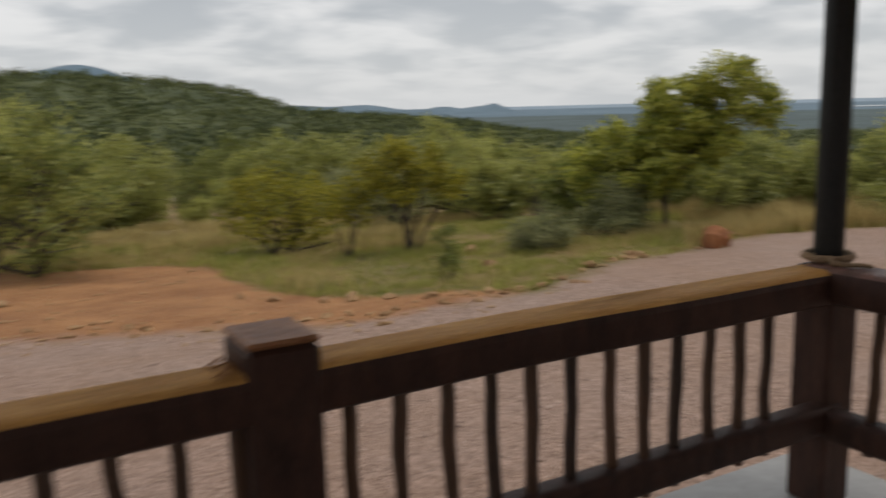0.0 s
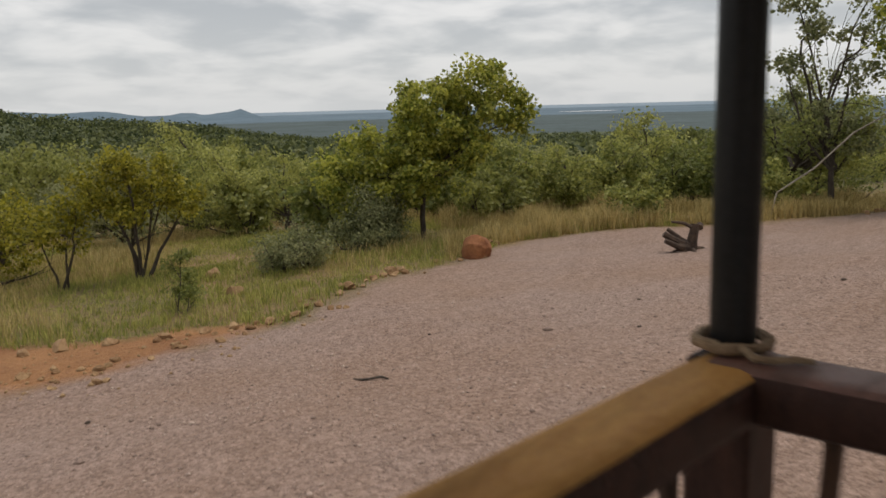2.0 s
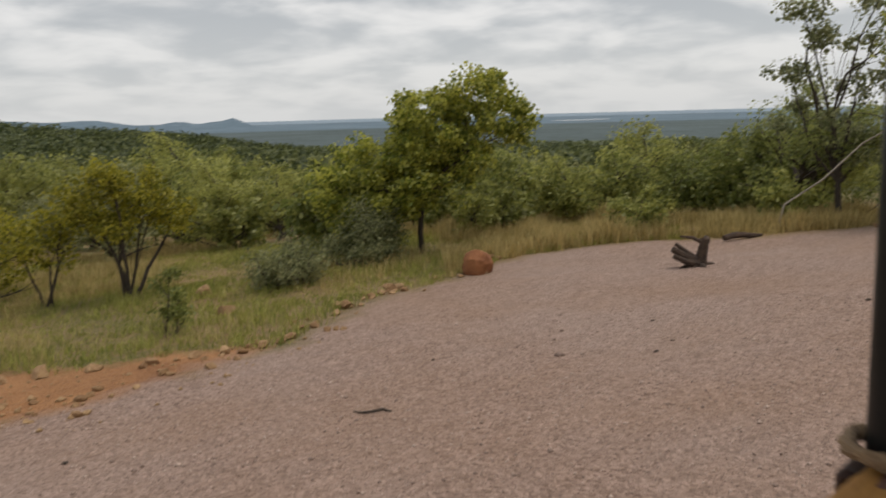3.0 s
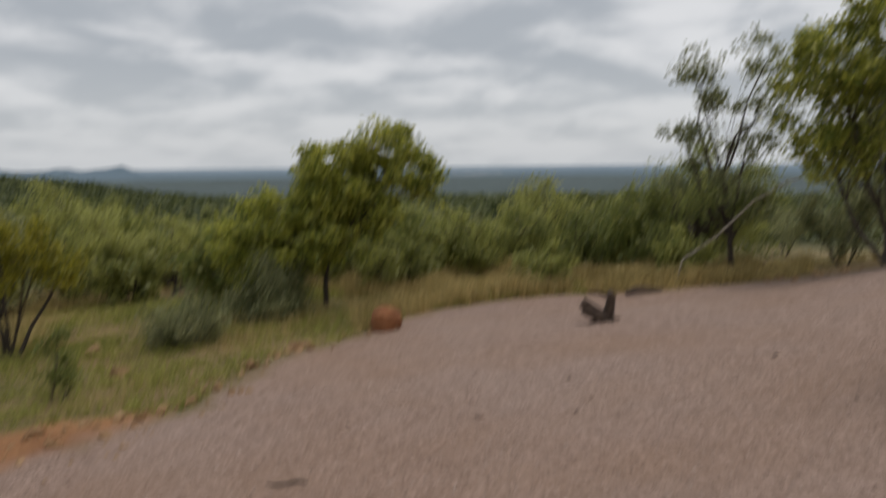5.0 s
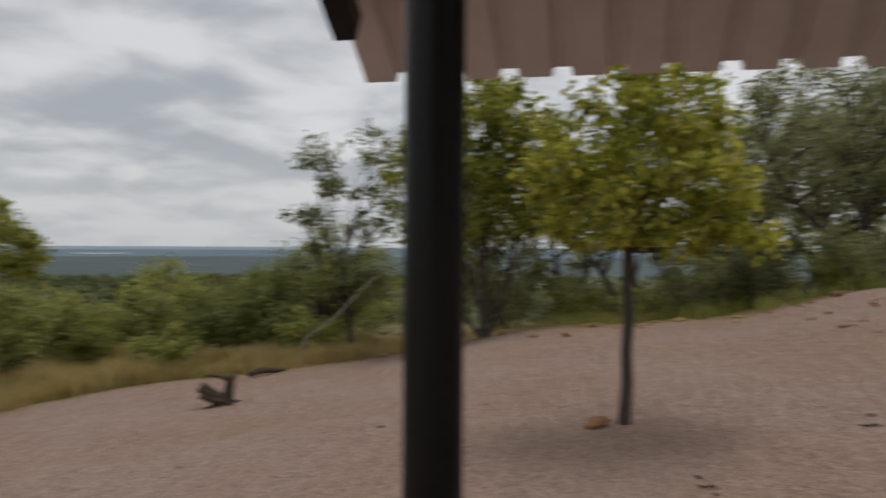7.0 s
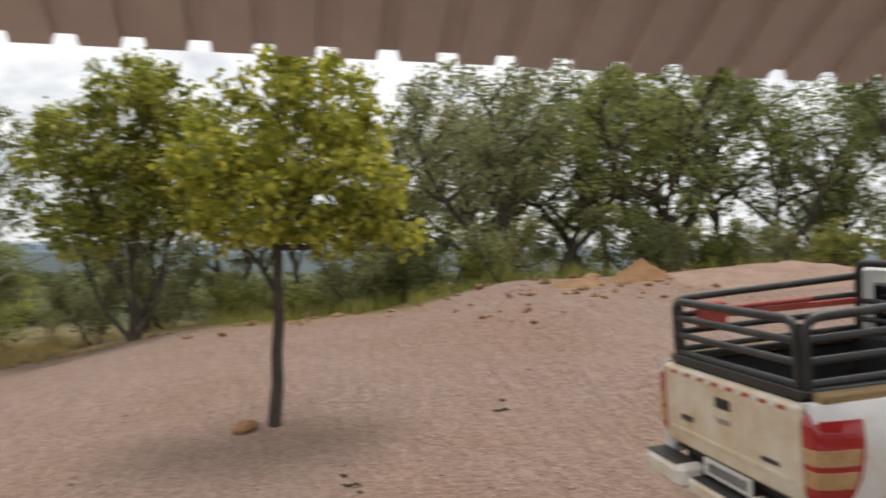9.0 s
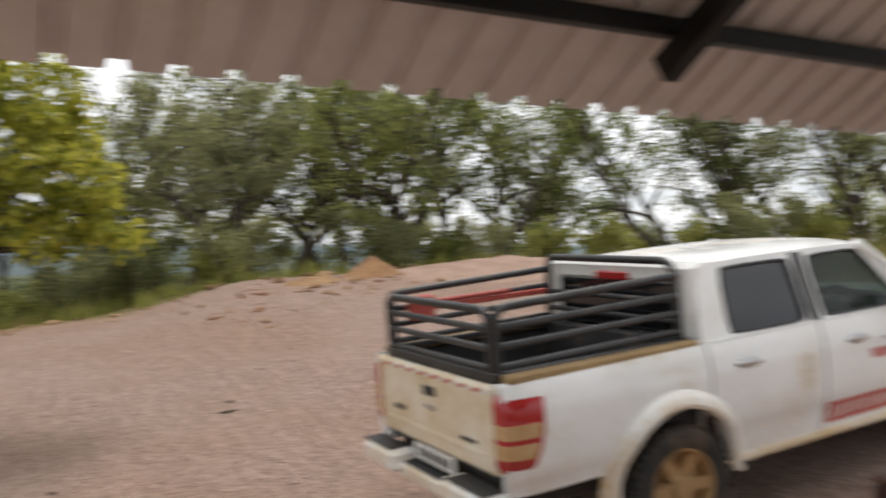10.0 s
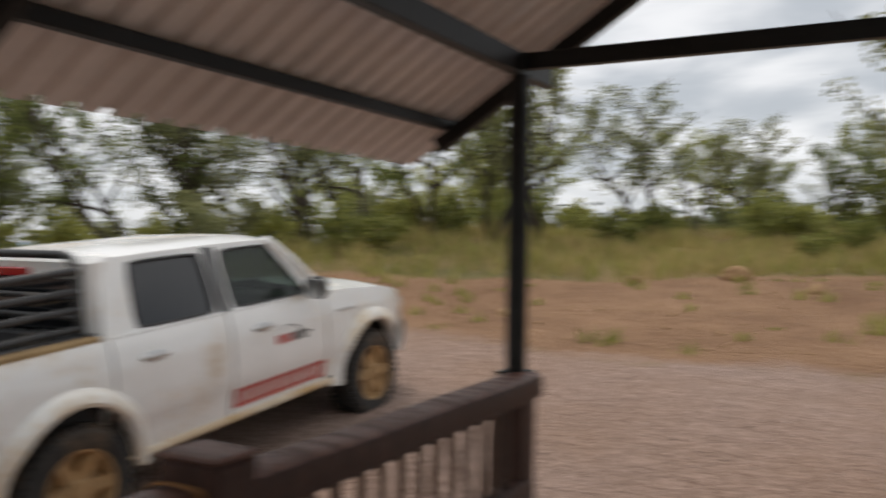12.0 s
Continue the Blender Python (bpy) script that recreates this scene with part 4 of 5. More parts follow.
    part("fender_badge", Form().box(2.56, s * 0.842 - 0.012, 0.985, 2.78, s * 0.842 + 0.006, 1.005, 0.003), CHROME, truck)
    part("belt_moulding", Form().tube([(0.32, s * 0.792, 1.172), (1.28, s * 0.792, 1.172), (2.34, s * 0.792, 1.172)], 0.006, 6), PAINT, truck)
part("windscreen", Form().add([(1.915, -0.64, 1.648), (1.915, 0.64, 1.648), (2.47, 0.75, 1.17), (2.47, -0.75, 1.17)], [(0, 3, 2, 1)]), CLEAR, truck, "clear windscreen", smooth=0).visible_shadow = False
back = part("rear_panel", Form().box(0.268, -0.76, 0.62, 0.292, 0.76, 1.19, 0.005).box(0.27, -0.70, 1.185, 0.36, -0.60, 1.632, 0.02).box(0.27, 0.60, 1.185, 0.36, 0.70, 1.632, 0.02).box(0.285, -0.68, 1.508, 0.42, 0.68, 1.645, 0.03), PAINT, truck)
part("rear_window", Form().box(0.29, -0.61, 1.20, 0.298, 0.61, 1.515, 0.003), TINTED, back, "dark tinted rear window")
part("brake_lamp", Form().box(0.262, -0.16, 1.522, 0.30, 0.16, 1.578, 0.008), RED_LENS, back, "red high brake lamp")
# interior
part("cabin_floor", Form().box(0.35, -0.72, 0.60, 2.4, 0.72, 0.64, 0.01), CABIN, truck)
part("dashboard", Form().box(2.05, -0.74, 0.85, 2.42, 0.74, 1.17, 0.06), CABIN, truck, "dark grey dashboard")
for x, y in ((1.32, -0.38), (1.32, 0.38), (0.55, -0.38), (0.55, 0.38)):
    seat = part("seat", Form().box(x, y - 0.26, 0.72, x + 0.5, y + 0.26, 0.86, 0.05), CABIN, truck, "grey cloth seat")
    part("seat_back", Form().box(-0.06, -0.25, 0, 0.06, 0.25, 0.58, 0.05, Matrix.Translation((x + 0.02, y, 0.82)) @ Matrix.Rotation(-0.22, 4, "Y")), CABIN, seat)
    part("headrest", Form().box(-0.05, -0.13, 0, 0.05, 0.13, 0.18, 0.045, Matrix.Translation((x - 0.13, y, 1.40)) @ Matrix.Rotation(-0.15, 4, "Y")), CABIN, seat)
wm = Matrix.Translation((1.98, -0.38, 1.13)) @ Matrix.Rotation(radians(-62), 4, "Y")
wheel_ring = [wm @ Vector((0.185 * math.cos(2 * math.pi * k / 28), 0.185 * math.sin(2 * math.pi * k / 28), 0)) for k in range(28)]
steer = part("steering_wheel", Form().tube(wheel_ring, 0.016, 8, closed=True), TRIM, truck, "black steering wheel")
part("steering_spokes", Form().tube([wm @ Vector((-0.18, 0, 0)), wm @ Vector((0.18, 0, 0))], 0.02, 8).tube([wm @ Vector((0, 0, 0.02)), wm @ Vector((0, 0, -0.22))], 0.035, 8), TRIM, steer)
# bonnet and nose
rows = []
for k in range(15):
    u = 2.42 + (3.80 - 2.42) * k / 14
    t = top_line(u)
    e = half_width(u, t) - 0.055
    rows.append([Vector((u, e * q, t + 0.004 + 0.055 * (1 - abs(q) ** 2.4))) for q in [-1 + 2 * j / 12 for j in range(13)]])
part("bonnet", Form().sheet(rows, flip=True), PAINT, truck)
nose = []
for k in range(9):
    q = -1 + 2 * k / 8
    col = []
    for z, out in ((0.40, 0.02), (0.50, 0.10), (0.66, 0.12), (0.72, 0.06), (0.90, 0.03), (0.955, -0.01)):
        col.append(Vector((3.80 + out + 0.10 * (1 - q * q), q * 0.665, z)))
    nose.append(col)
part("front_bumper", Form().sheet(nose, flip=True), PAINT, truck, "white front bumper")
part("grille", Form().box(3.86, -0.36, 0.74, 3.905, 0.36, 0.90, 0.015), CHROME, truck)
for s in (-1, 1):
    part("headlamp", Form().box(3.60, s * 0.60 - 0.10, 0.79, 3.845, s * 0.60 + 0.115, 0.965, 0.05), CLEAR_LENS, truck, "clear headlamp")
# markings on the doors
for s in (-1, 1):
    door = [o for o in truck.children if o.name.startswith("front_door")][0 if s < 0 else 1]
    for k in range(13):
        u0 = 1.36 + 0.077 * k
        q = []
        for u, z in ((u0, 0.515), (u0 + 0.03, 0.515), (u0 + 0.055, 0.605), (u0 + 0.025, 0.605)):
            q.append(Vector((u, s * (half_width(u, z) + 0.0035), z)))
        part("stripe_bar", Form().add(q, [(0, 1, 2, 3) if s < 0 else (3, 2, 1, 0)]), STICKER_WHITE, door, smooth=0)
    band = [[Vector((u, s * (half_width(u, z) + 0.002), z)) for z in (0.49, 0.54, 0.59, 0.63)] for u in np.linspace(1.32, 2.385, 12)]
    part("red_band", Form().sheet(band, flip=s > 0), STICKER_RED, door, "red and white vinyl band")
    arc = []
    for k in range(15):
        t = k / 14
        u, z = 1.70 + 0.46 * t, 0.90 + 0.085 * math.sin(math.pi * min(1, t * 1.15))
        w = 0.002 + 0.012 * t
        arc.append([Vector((u, s * (half_width(u, z) + 0.002), z)), Vector((u, s * (half_width(u, z + w) + 0.002), z + w))])
    part("decal_arc", Form().sheet(arc, flip=s > 0), STICKER_DARK, door, smooth=0)
    for k in range(8):
        u0 = 1.755 + 0.046 * k
        q = [[Vector((u, s * (half_width(u, z) + 0.002), z)) for z in (0.862, 0.895, 0.928)] for u in (u0, u0 + 0.034)]
        part("decal_bar", Form().sheet(q, flip=s > 0), STICKER_RED if k < 4 else STICKER_DARK, door, smooth=0)


# ---- trees, bushes, grass and stones ----
def quick_mesh(name, verts, faces, mat, smooth=False):
    """A mesh from arrays; all faces have the same number of corners."""
    verts, faces = np.asarray(verts, np.float32), np.asarray(faces, np.int32)
    k = faces.shape[1]
    me = bpy.data.meshes.new(name)
    me.vertices.add(len(verts))
    me.vertices.foreach_set("co", verts.ravel())
    me.loops.add(faces.size)
    me.loops.foreach_set("vertex_index", faces.ravel())
    me.polygons.add(len(faces))
    me.polygons.foreach_set("loop_start", np.arange(0, faces.size, k))
    me.update(calc_edges=True)
    if smooth:
        me.shade_smooth()
    me.materials.append(mat)
    return me


def leaf_cloud(rng, centres, radius, per, length, flat=0.75, broad=0.32):
    """Leaves, each a bent pair of triangles, scattered round centres."""
    n = len(centres) * per
    c = np.repeat(np.asarray(centres), per, axis=0)
    r = np.repeat(np.broadcast_to(radius, (len(centres),)), per)
    d = rng.normal(size=(n, 3))
    d /= np.linalg.norm(d, axis=1, keepdims=True)
    d *= (rng.random((n, 1)) ** 0.55) * r[:, None]
    d[:, 2] *= flat
    p = c + d
    # blades turn their faces to the light, tips hanging a little
    nn = rng.normal(size=(n, 3))
    nn[:, 2] += 0.35
    nn /= np.linalg.norm(nn, axis=1, keepdims=True)
    a = np.cross(nn, rng.normal(size=(n, 3)))
    a /= np.linalg.norm(a, axis=1, keepdims=True) + 1e-9
    a *= np.where(a[:, 2:3] > 0.3, -1, 1)
    b = np.cross(nn, a)
    ln = length * rng.uniform(0.65, 1.3, (n, 1))
    w = ln * broad
    v = np.stack([p, p + a * ln * 0.5 + b * w + nn * ln * 0.08, p + a * ln, p + a * ln * 0.5 - b * w + nn * ln * 0.08], axis=1).reshape(-1, 3)
    k = np.arange(n)[:, None] * 4
    f = np.concatenate([k + [0, 1, 2], k + [0, 2, 3]], axis=1).reshape(-1, 3)
    return v, f


def grow(rng, height, clear, spread, stems, limbs, lean=(0, 0), base=0.06, flat_top=0.5, crook=0.12, coarse=False):
    """The wood of a tree: tapered stems, limbs and twigs. Returns the form and the places of its twig ends."""
    form, ends = Form(), []

    def branch(start, direction, length, radius, steps, sag, tip=0.25, sides=7, drawn=True):
        pts, p, d = [Vector(start)], Vector(start), Vector(direction).normalized()
        for i in range(steps):
            d = (d + Vector(rng.normal(0, crook, 3)) + Vector((0, 0, sag))).normalized()
            p = p + d * (length / steps)
            pts.append(p.copy())
        if drawn:
            form.tube(pts, [radius * (1 - (1 - tip) * i / steps) for i in range(steps + 1)], sides, caps=False)
        return pts, d

    for s in range(stems):
        turn = rng.uniform(0, 2 * math.pi)
        out = 0.0 if stems == 1 else rng.uniform(0.25, 0.65)
        up = height * (rng.uniform(0.62, 0.78) if stems == 1 else rng.uniform(0.45, 0.75))
        d = Vector((math.cos(turn) * out + lean[0], math.sin(turn) * out + lean[1], 1))
        trunk, _ = branch((rng.normal(0, 0.05 * (stems > 1)), rng.normal(0, 0.05 * (stems > 1)), -0.15), d, up, base if stems == 1 else base * 0.6, 8, 0.02, 0.35, 5 if coarse else 9)
        for j in range(limbs):
            t = clear + (1 - clear) * (j + rng.uniform(0, 0.9)) / limbs
            t = min(t, 0.99)
            k = min(int(t * 8), 7)
            o = trunk[k].lerp(trunk[k + 1], t * 8 - k)
            w = turn + j * 2.4 + rng.uniform(-0.5, 0.5)
            reach = spread * rng.uniform(0.7, 1.1) * (1 - 0.45 * max(0, t - flat_top) / (1 - flat_top + 1e-6)) / (1 if stems == 1 else 1.5)
            limb, _ = branch(o, (math.cos(w), math.sin(w), rng.uniform(0.25, 0.9) + 0.5 * t), reach, base * 0.42 * (1.15 - 0.5 * t), 5, 0.05, 0.25, 3 if coarse else 5)
            for q in range(4):
                o2 = limb[2 + q % 4] if q < 3 else limb[-1]
                w2 = w + rng.uniform(-1.3, 1.3)
                twig, _ = branch(o2, (math.cos(w2), math.sin(w2), rng.uniform(-0.1, 0.9)), reach * rng.uniform(0.28, 0.55), base * 0.13, 3, 0.03, 0.3, 3, not coarse)
                ends += [twig[-1], twig[1]]
        ends.append(trunk[-1])
    ends, bole = np.array([tuple(e) for e in ends]), np.array([tuple(q) for q in form.v])
    # bring the whole to its height and spread
    tall = height / ends[:, 2].max()
    axis = np.median(ends[:, :2], axis=0)
    wide = spread / np.percentile(np.hypot(*(ends[:, :2] - axis).T), 88)
    size = np.array((wide, wide, tall))
    form.v = [tuple(q) for q in bole * np.where(bole[:, 2:3] > 0, size, (1, 1, 1))]
    ends = ends * size
    # a domed crown: twigs that stick out of it are drawn in
    mid, half = np.array((*np.median(ends[:, :2], axis=0), height * (0.5 + 0.42 * clear))), np.array((spread * 1.08, spread * 1.08, height * (0.5 - 0.42 * clear)))
    q = (ends - mid) / half
    far = np.linalg.norm(q, axis=1)
    ends = mid + half * q * np.where(far > 1, (rng.uniform(0.8, 1.05, len(far)) + (0.12 if stems == 1 else 0.45) * (far - 1)) / np.maximum(far, 1e-6), 1)[:, None]
    return form, ends


def tree(name, label, category, seed, leaf_mat, place=(0, 0), height=3.5, clear=0.4, spread=1.5, stems=1, limbs=9, lean=(0, 0), base=0.06, per=60, leaf=0.075, puff=0.34, flat_top=0.5, turn=0.0, group="", crook=0.12, bark=None, coarse=False):
    """A tree or bush standing on the ground: trunk and crown."""
    rng = np.random.default_rng(seed)
    form, ends = grow(rng, height, clear, spread, stems, limbs, lean, base, flat_top, crook, coarse)
    x, y = place
    r = root(name, pose(x, y, float(ground_height(x, y)), 0, 0, turn), label, category, group)
    part("trunk", form, bark or BARK, r, smooth=60)
    v, f = leaf_cloud(rng, ends, puff * rng.uniform(0.6, 1.25, len(ends)), per, leaf)
    crown = new("crown", quick_mesh("crown", v, f, leaf_mat))
    crown.parent = r
    return r


def lobed_tree(name, label, category, seed, leaf_mat, place, bearing, fork, lobes, base=0.06, stems=1, per=40, leaf=0.09, puff=0.22, broad=0.4, group="", bark=None, density=1.0):
    """A tree whose crown is made of boughs: each lobe is (across, away, height, half width, half height), seen along the bearing."""
    rng = np.random.default_rng(seed)
    twigs, boughs, ends = Form(), [], []

    def limb(form, a, b, r0, r1, steps, wobble, sides):
        a, b = np.array(a, float), np.array(b, float)
        size = np.linalg.norm(b - a)
        bend = rng.normal(0, wobble * size, 3)
        pts = [a + (b - a) * t + bend * math.sin(math.pi * t) + rng.normal(0, 0.12 * wobble * size, 3) * (0 < t < 1) for t in np.linspace(0, 1, steps + 1)]
        form.tube(pts, [r0 + (r1 - r0) * t for t in np.linspace(0, 1, steps + 1)], sides, caps=False)
        return pts

    trunk = Form()
    if stems == 1:
        limb(trunk, (0, 0, -0.15), fork, base, base * 0.72, 6, 0.03, 9)
    for k, (x, y, z, rh, rv) in enumerate(lobes):
        start = fork if stems == 1 else (rng.normal(0, 0.07), rng.normal(0, 0.07), -0.1)
        thick = base * (0.55 if stems == 1 else 0.7)
        wood = Form()
        boughs.append(wood)
        bough = limb(wood, start, (x, y, z - 0.25 * rv), thick, thick * 0.3, 6, 0.10, 6)
        m = max(14, int(78 * density * (rh * rh * rv) ** (2 / 3) / (puff / 0.22) ** 2))
        d = rng.normal(size=(m, 3))
        d /= np.linalg.norm(d, axis=1, keepdims=True)
        # an uneven skin: some boughs reach out, some fall short
        reach = (0.3 + 0.7 * rng.random(m) ** 0.45) * (0.86 + 0.2 * np.sin(3.1 * d[:, 0] + 2.3 * d[:, 2] + k) + 0.1 * rng.normal(size=m))
        tips = np.array((x, y, z)) + d * reach[:, None] * np.array((rh, rh, rv)) * 1.1
        for q, tip in enumerate(tips):
            ends.append(tip)
            if q % 3 == 0:
                limb(twigs, bough[3 + q % 4], tip, thick * 0.24, thick * 0.08, 3, 0.08, 4)
    px, py = place
    r = root(name, pose(px, py, float(ground_height(px, py)), 0, 0, bearing - 90), label, category, group)
    if stems == 1:
        part("trunk", trunk, bark or BARK, r, smooth=60)
    for wood in boughs:
        part("bough" if stems == 1 else "trunk", wood, bark or BARK, r, smooth=60)
    tagged(part("twig_growth", twigs, bark or BARK, r, smooth=60), kind="stuff")
    v, f = leaf_cloud(rng, np.array(ends), puff * rng.uniform(0.6, 1.3, len(ends)), per, leaf, 0.8, broad)
    crown = new("crown", quick_mesh("crown", v, f, leaf_mat))
    crown.parent = r
    return r


def again(ob, x, y, size=1.0, turn=0.0, tall=1.0):
    return copy_thing(ob, Matrix.LocRotScale((x, y, float(ground_height(x, y)) - 0.03), Euler((0, 0, radians(turn))), (size, size, size * tall)))


def at(az, dist, eye=(-1.3, -0.5)):
    """A place by bearing and distance from the veranda's corner."""
    return eye[0] + dist * math.cos(radians(az)), eye[1] + dist * math.sin(radians(az))


# trees that stand out
lobed_tree("bushwillow_tree", "broad green tree with a dark forked trunk beyond the yard", "tree", 15, LEAF_BROAD, (9.35, 10.3), 45, (0.02, 0, 1.0),
           ((1.05, 0, 2.72, 0.78, 0.72), (1.72, 0.1, 2.30, 0.48, 0.55), (0.35, 0.1, 2.42, 0.85, 0.62), (-0.25, -0.1, 1.95, 0.75, 0.5), (-0.95, 0, 1.62, 0.90, 0.62), (-1.5, 0.2, 1.25, 0.50, 0.42), (0.3, 0.4, 1.75, 0.8, 0.5), (-0.5, -0.2, 1.05, 0.75, 0.35), (0.75, -0.2, 1.85, 0.7, 0.45), (0.25, -0.3, 1.3, 0.7, 0.35), (-1.2, -0.2, 0.9, 0.5, 0.3), (0.85, 0.1, 2.35, 0.6, 0.5), (-0.2, 0.1, 2.4, 0.4, 0.32)), 0.058, 1, 78, 0.078, 0.24)
lobed_tree("bushwillow_tree", "lower green tree leaning into a taller one", "tree", 12, LEAF_BROAD, (8.5, 11.0), 47, (0, 0, 0.4), ((-0.3, 0, 1.15, 0.7, 0.5), (0.4, 0, 0.95, 0.6, 0.45), (0, 0.1, 0.6, 0.7, 0.35)), 0.05, 3, 46, 0.085, 0.24)
lobed_tree("marula_sapling", "young yellow-green tree on a bare trunk in the gravel", "tree", 21, LEAF_YELLOW, (7.2, -0.34), 1, (0.02, 0, 1.72),
           ((0.25, 0, 2.65, 0.9, 0.66), (0.95, 0, 2.15, 0.48, 0.45), (-0.58, 0, 2.4, 0.55, 0.6), (0.05, 0, 3.22, 0.66, 0.42), (0.5, 0.3, 1.98, 0.6, 0.32), (-0.2, -0.4, 2.0, 0.5, 0.35), (0.6, 0.2, 3.0, 0.55, 0.42)), 0.066, 1, 54, 0.085, 0.22, density=0.85)
lobed_tree("wild_syringa_tree", "small olive-yellow multi-stemmed tree in grass", "tree", 31, LEAF_OLIVE, (4.4, 11.7), 64, (0, 0, 0.3),
           ((-0.40, 0, 1.40, 0.52, 0.42), (0.30, 0, 1.62, 0.58, 0.42), (0.72, 0.1, 1.25, 0.42, 0.36), (0.0, 0.1, 1.15, 0.60, 0.30), (-0.1, -0.2, 1.85, 0.4, 0.25)), 0.05, 5, 70, 0.06, 0.20)
lobed_tree("wild_syringa_tree", "thin olive multi-stemmed shrub tree", "tree", 32, LEAF_OLIVE, (3.4, 12.2), 70, (0, 0, 0.3), ((-0.3, 0, 1.15, 0.45, 0.4), (0.3, 0, 1.4, 0.45, 0.4), (0.1, 0, 0.9, 0.5, 0.3)), 0.036, 4, 40, 0.06, 0.20)
lobed_tree("feathery_thorn_tree", "tall airy grey-green thorn tree at the yard's edge", "tree", 41, LEAF_GREY, (16.4, 5.4), 19, (-0.1, 0, 0.8),
           ((-0.9, 0, 4.35, 0.45, 0.40), (-0.3, 0.2, 3.6, 0.55, 0.35), (-1.0, 0.1, 3.0, 0.50, 0.30), (0.5, 0, 4.5, 0.55, 0.55), (0.2, 0.1, 2.8, 0.6, 0.35), (-0.8, 0, 2.1, 0.7, 0.35), (0.7, 0.1, 3.5, 0.6, 0.5), (-0.1, 0.2, 1.6, 0.9, 0.45)), 0.075, 1, 40, 0.085, 0.26, density=0.8)
lobed_tree("feathery_thorn_tree", "dense green thorn tree at the yard's edge", "tree", 42, LEAF_BROAD, (15.9, 2.5), 9, (-0.2, 0, 1.0),
           ((-0.9, 0, 3.7, 1.2, 0.95), (0.1, 0, 4.75, 1.1, 0.75), (1.2, 0, 4.0, 1.1, 0.9), (-0.9, 0.2, 2.3, 1.0, 0.65), (0.7, 0.2, 2.6, 1.0, 0.65), (0.2, 0.3, 3.5, 0.9, 0.7)), 0.08, 3, 44, 0.11, 0.30, density=1.6)
tree("knob_thorn_tree", "large leaning tree with pale bare lower limbs", "tree", 43, LEAF_DARK, (17.8, 7.0), 3.0, 0.2, 1.9, 3, 7, (0.05, 0), 0.09, 60, 0.08, 0.36, crook=0.22)
# a pale bare limb leans out of the thicket
leaning = [(-1.3 + d * cx, d * cy, 1.59 + d * cz) for d, cx, cy, cz in ((16.6, 0.9300, 0.349, -0.145), (16.6, 0.9326, 0.3434, -0.116), (16.8, 0.9479, 0.3088, -0.088), (17.0, 0.9605, 0.274, -0.049), (17.2, 0.969, 0.245, -0.030), (17.3, 0.975, 0.222, -0.020))]
single("bare_limb", Form().tube(leaning, [0.018, 0.018, 0.017, 0.016, 0.013, 0.008], 7), material("pale_bare_wood", (0.22, 0.19, 0.15), (0.42, 0.37, 0.30), 8.0, 0.9, 0.006, 30), "pale bare limb leaning out of the thicket", "branch", smooth=60)
# bushes near the yard's edge
tree("scraggly_bush", "scraggly grey-olive bush in the grass", "bush", 51, LEAF_GREY, (6.1, 10.0), 0.72, 0.1, 0.58, 6, 5, (0, 0), 0.028, 22, 0.05, 0.22, crook=0.25)
tree("grey_bush", "bluish grey-green bush beneath a tree", "bush", 52, LEAF_GREY, (8.3, 10.5), 1.15, 0.15, 0.75, 6, 6, (0, 0), 0.035, 40, 0.055, 0.26, crook=0.2)
tree("sapling", "thin green sapling at the grass edge", "sapling", 53, LEAF_GREEN, (3.35, 8.5), 0.85, 0.3, 0.24, 2, 5, (0, 0), 0.018, 13, 0.045, 0.11, crook=0.2)

# kinds that repeat through the bushveld
kinds = [
    tree("bushveld_tree", "green bushveld tree with an uneven crown", "tree", 61, LEAF_GREEN, at(60, 27), 3.3, 0.12, 1.7, 2, 9, (0, 0), 0.07, 32, 0.12, 0.42, group="bushveld trees"),
    tree("bushveld_tree", "olive-green spreading bushveld tree", "tree", 62, LEAF_MID, at(68, 33), 3.0, 0.12, 2.0, 3, 7, (0, 0), 0.07, 30, 0.13, 0.44, group="bushveld trees"),
    tree("bushveld_tree", "airy grey-green bushveld tree", "tree", 63, LEAF_GREY, at(65.0, 20), 2.15, 0.12, 1.2, 3, 7, (0, 0), 0.06, 30, 0.095, 0.38, group="bushveld trees", crook=0.2),
    tree("bushveld_shrub", "low green bushveld shrub", "bush", 64, LEAF_GREEN, at(33, 21), 1.8, 0.12, 1.0, 5, 5, (0, 0), 0.045, 28, 0.095, 0.30, group="bushveld shrubs"),
    tree("bushveld_shrub", "low olive bushveld shrub", "bush", 65, LEAF_OLIVE, at(74.5, 15.5), 1.85, 0.15, 1.05, 5, 5, (0, 0), 0.045, 28, 0.075, 0.26, group="bushveld shrubs"),
    tree("tall_thorn_tree", "tall grey-green open-crowned tree behind the bank", "tree", 66, LEAF_GREY, at(-14, 19), 5.4, 0.25, 1.7, 2, 11, (0, 0), 0.085, 30, 0.105, 0.36, group="trees behind the bank", crook=0.2),
    tree("tall_thorn_tree", "tall dark green tree behind the bank", "tree", 67, LEAF_DARK, at(-24, 20), 5.2, 0.28, 1.8, 2, 10, (0, 0), 0.085, 30, 0.105, 0.36, group="trees behind the bank", crook=0.2),
]
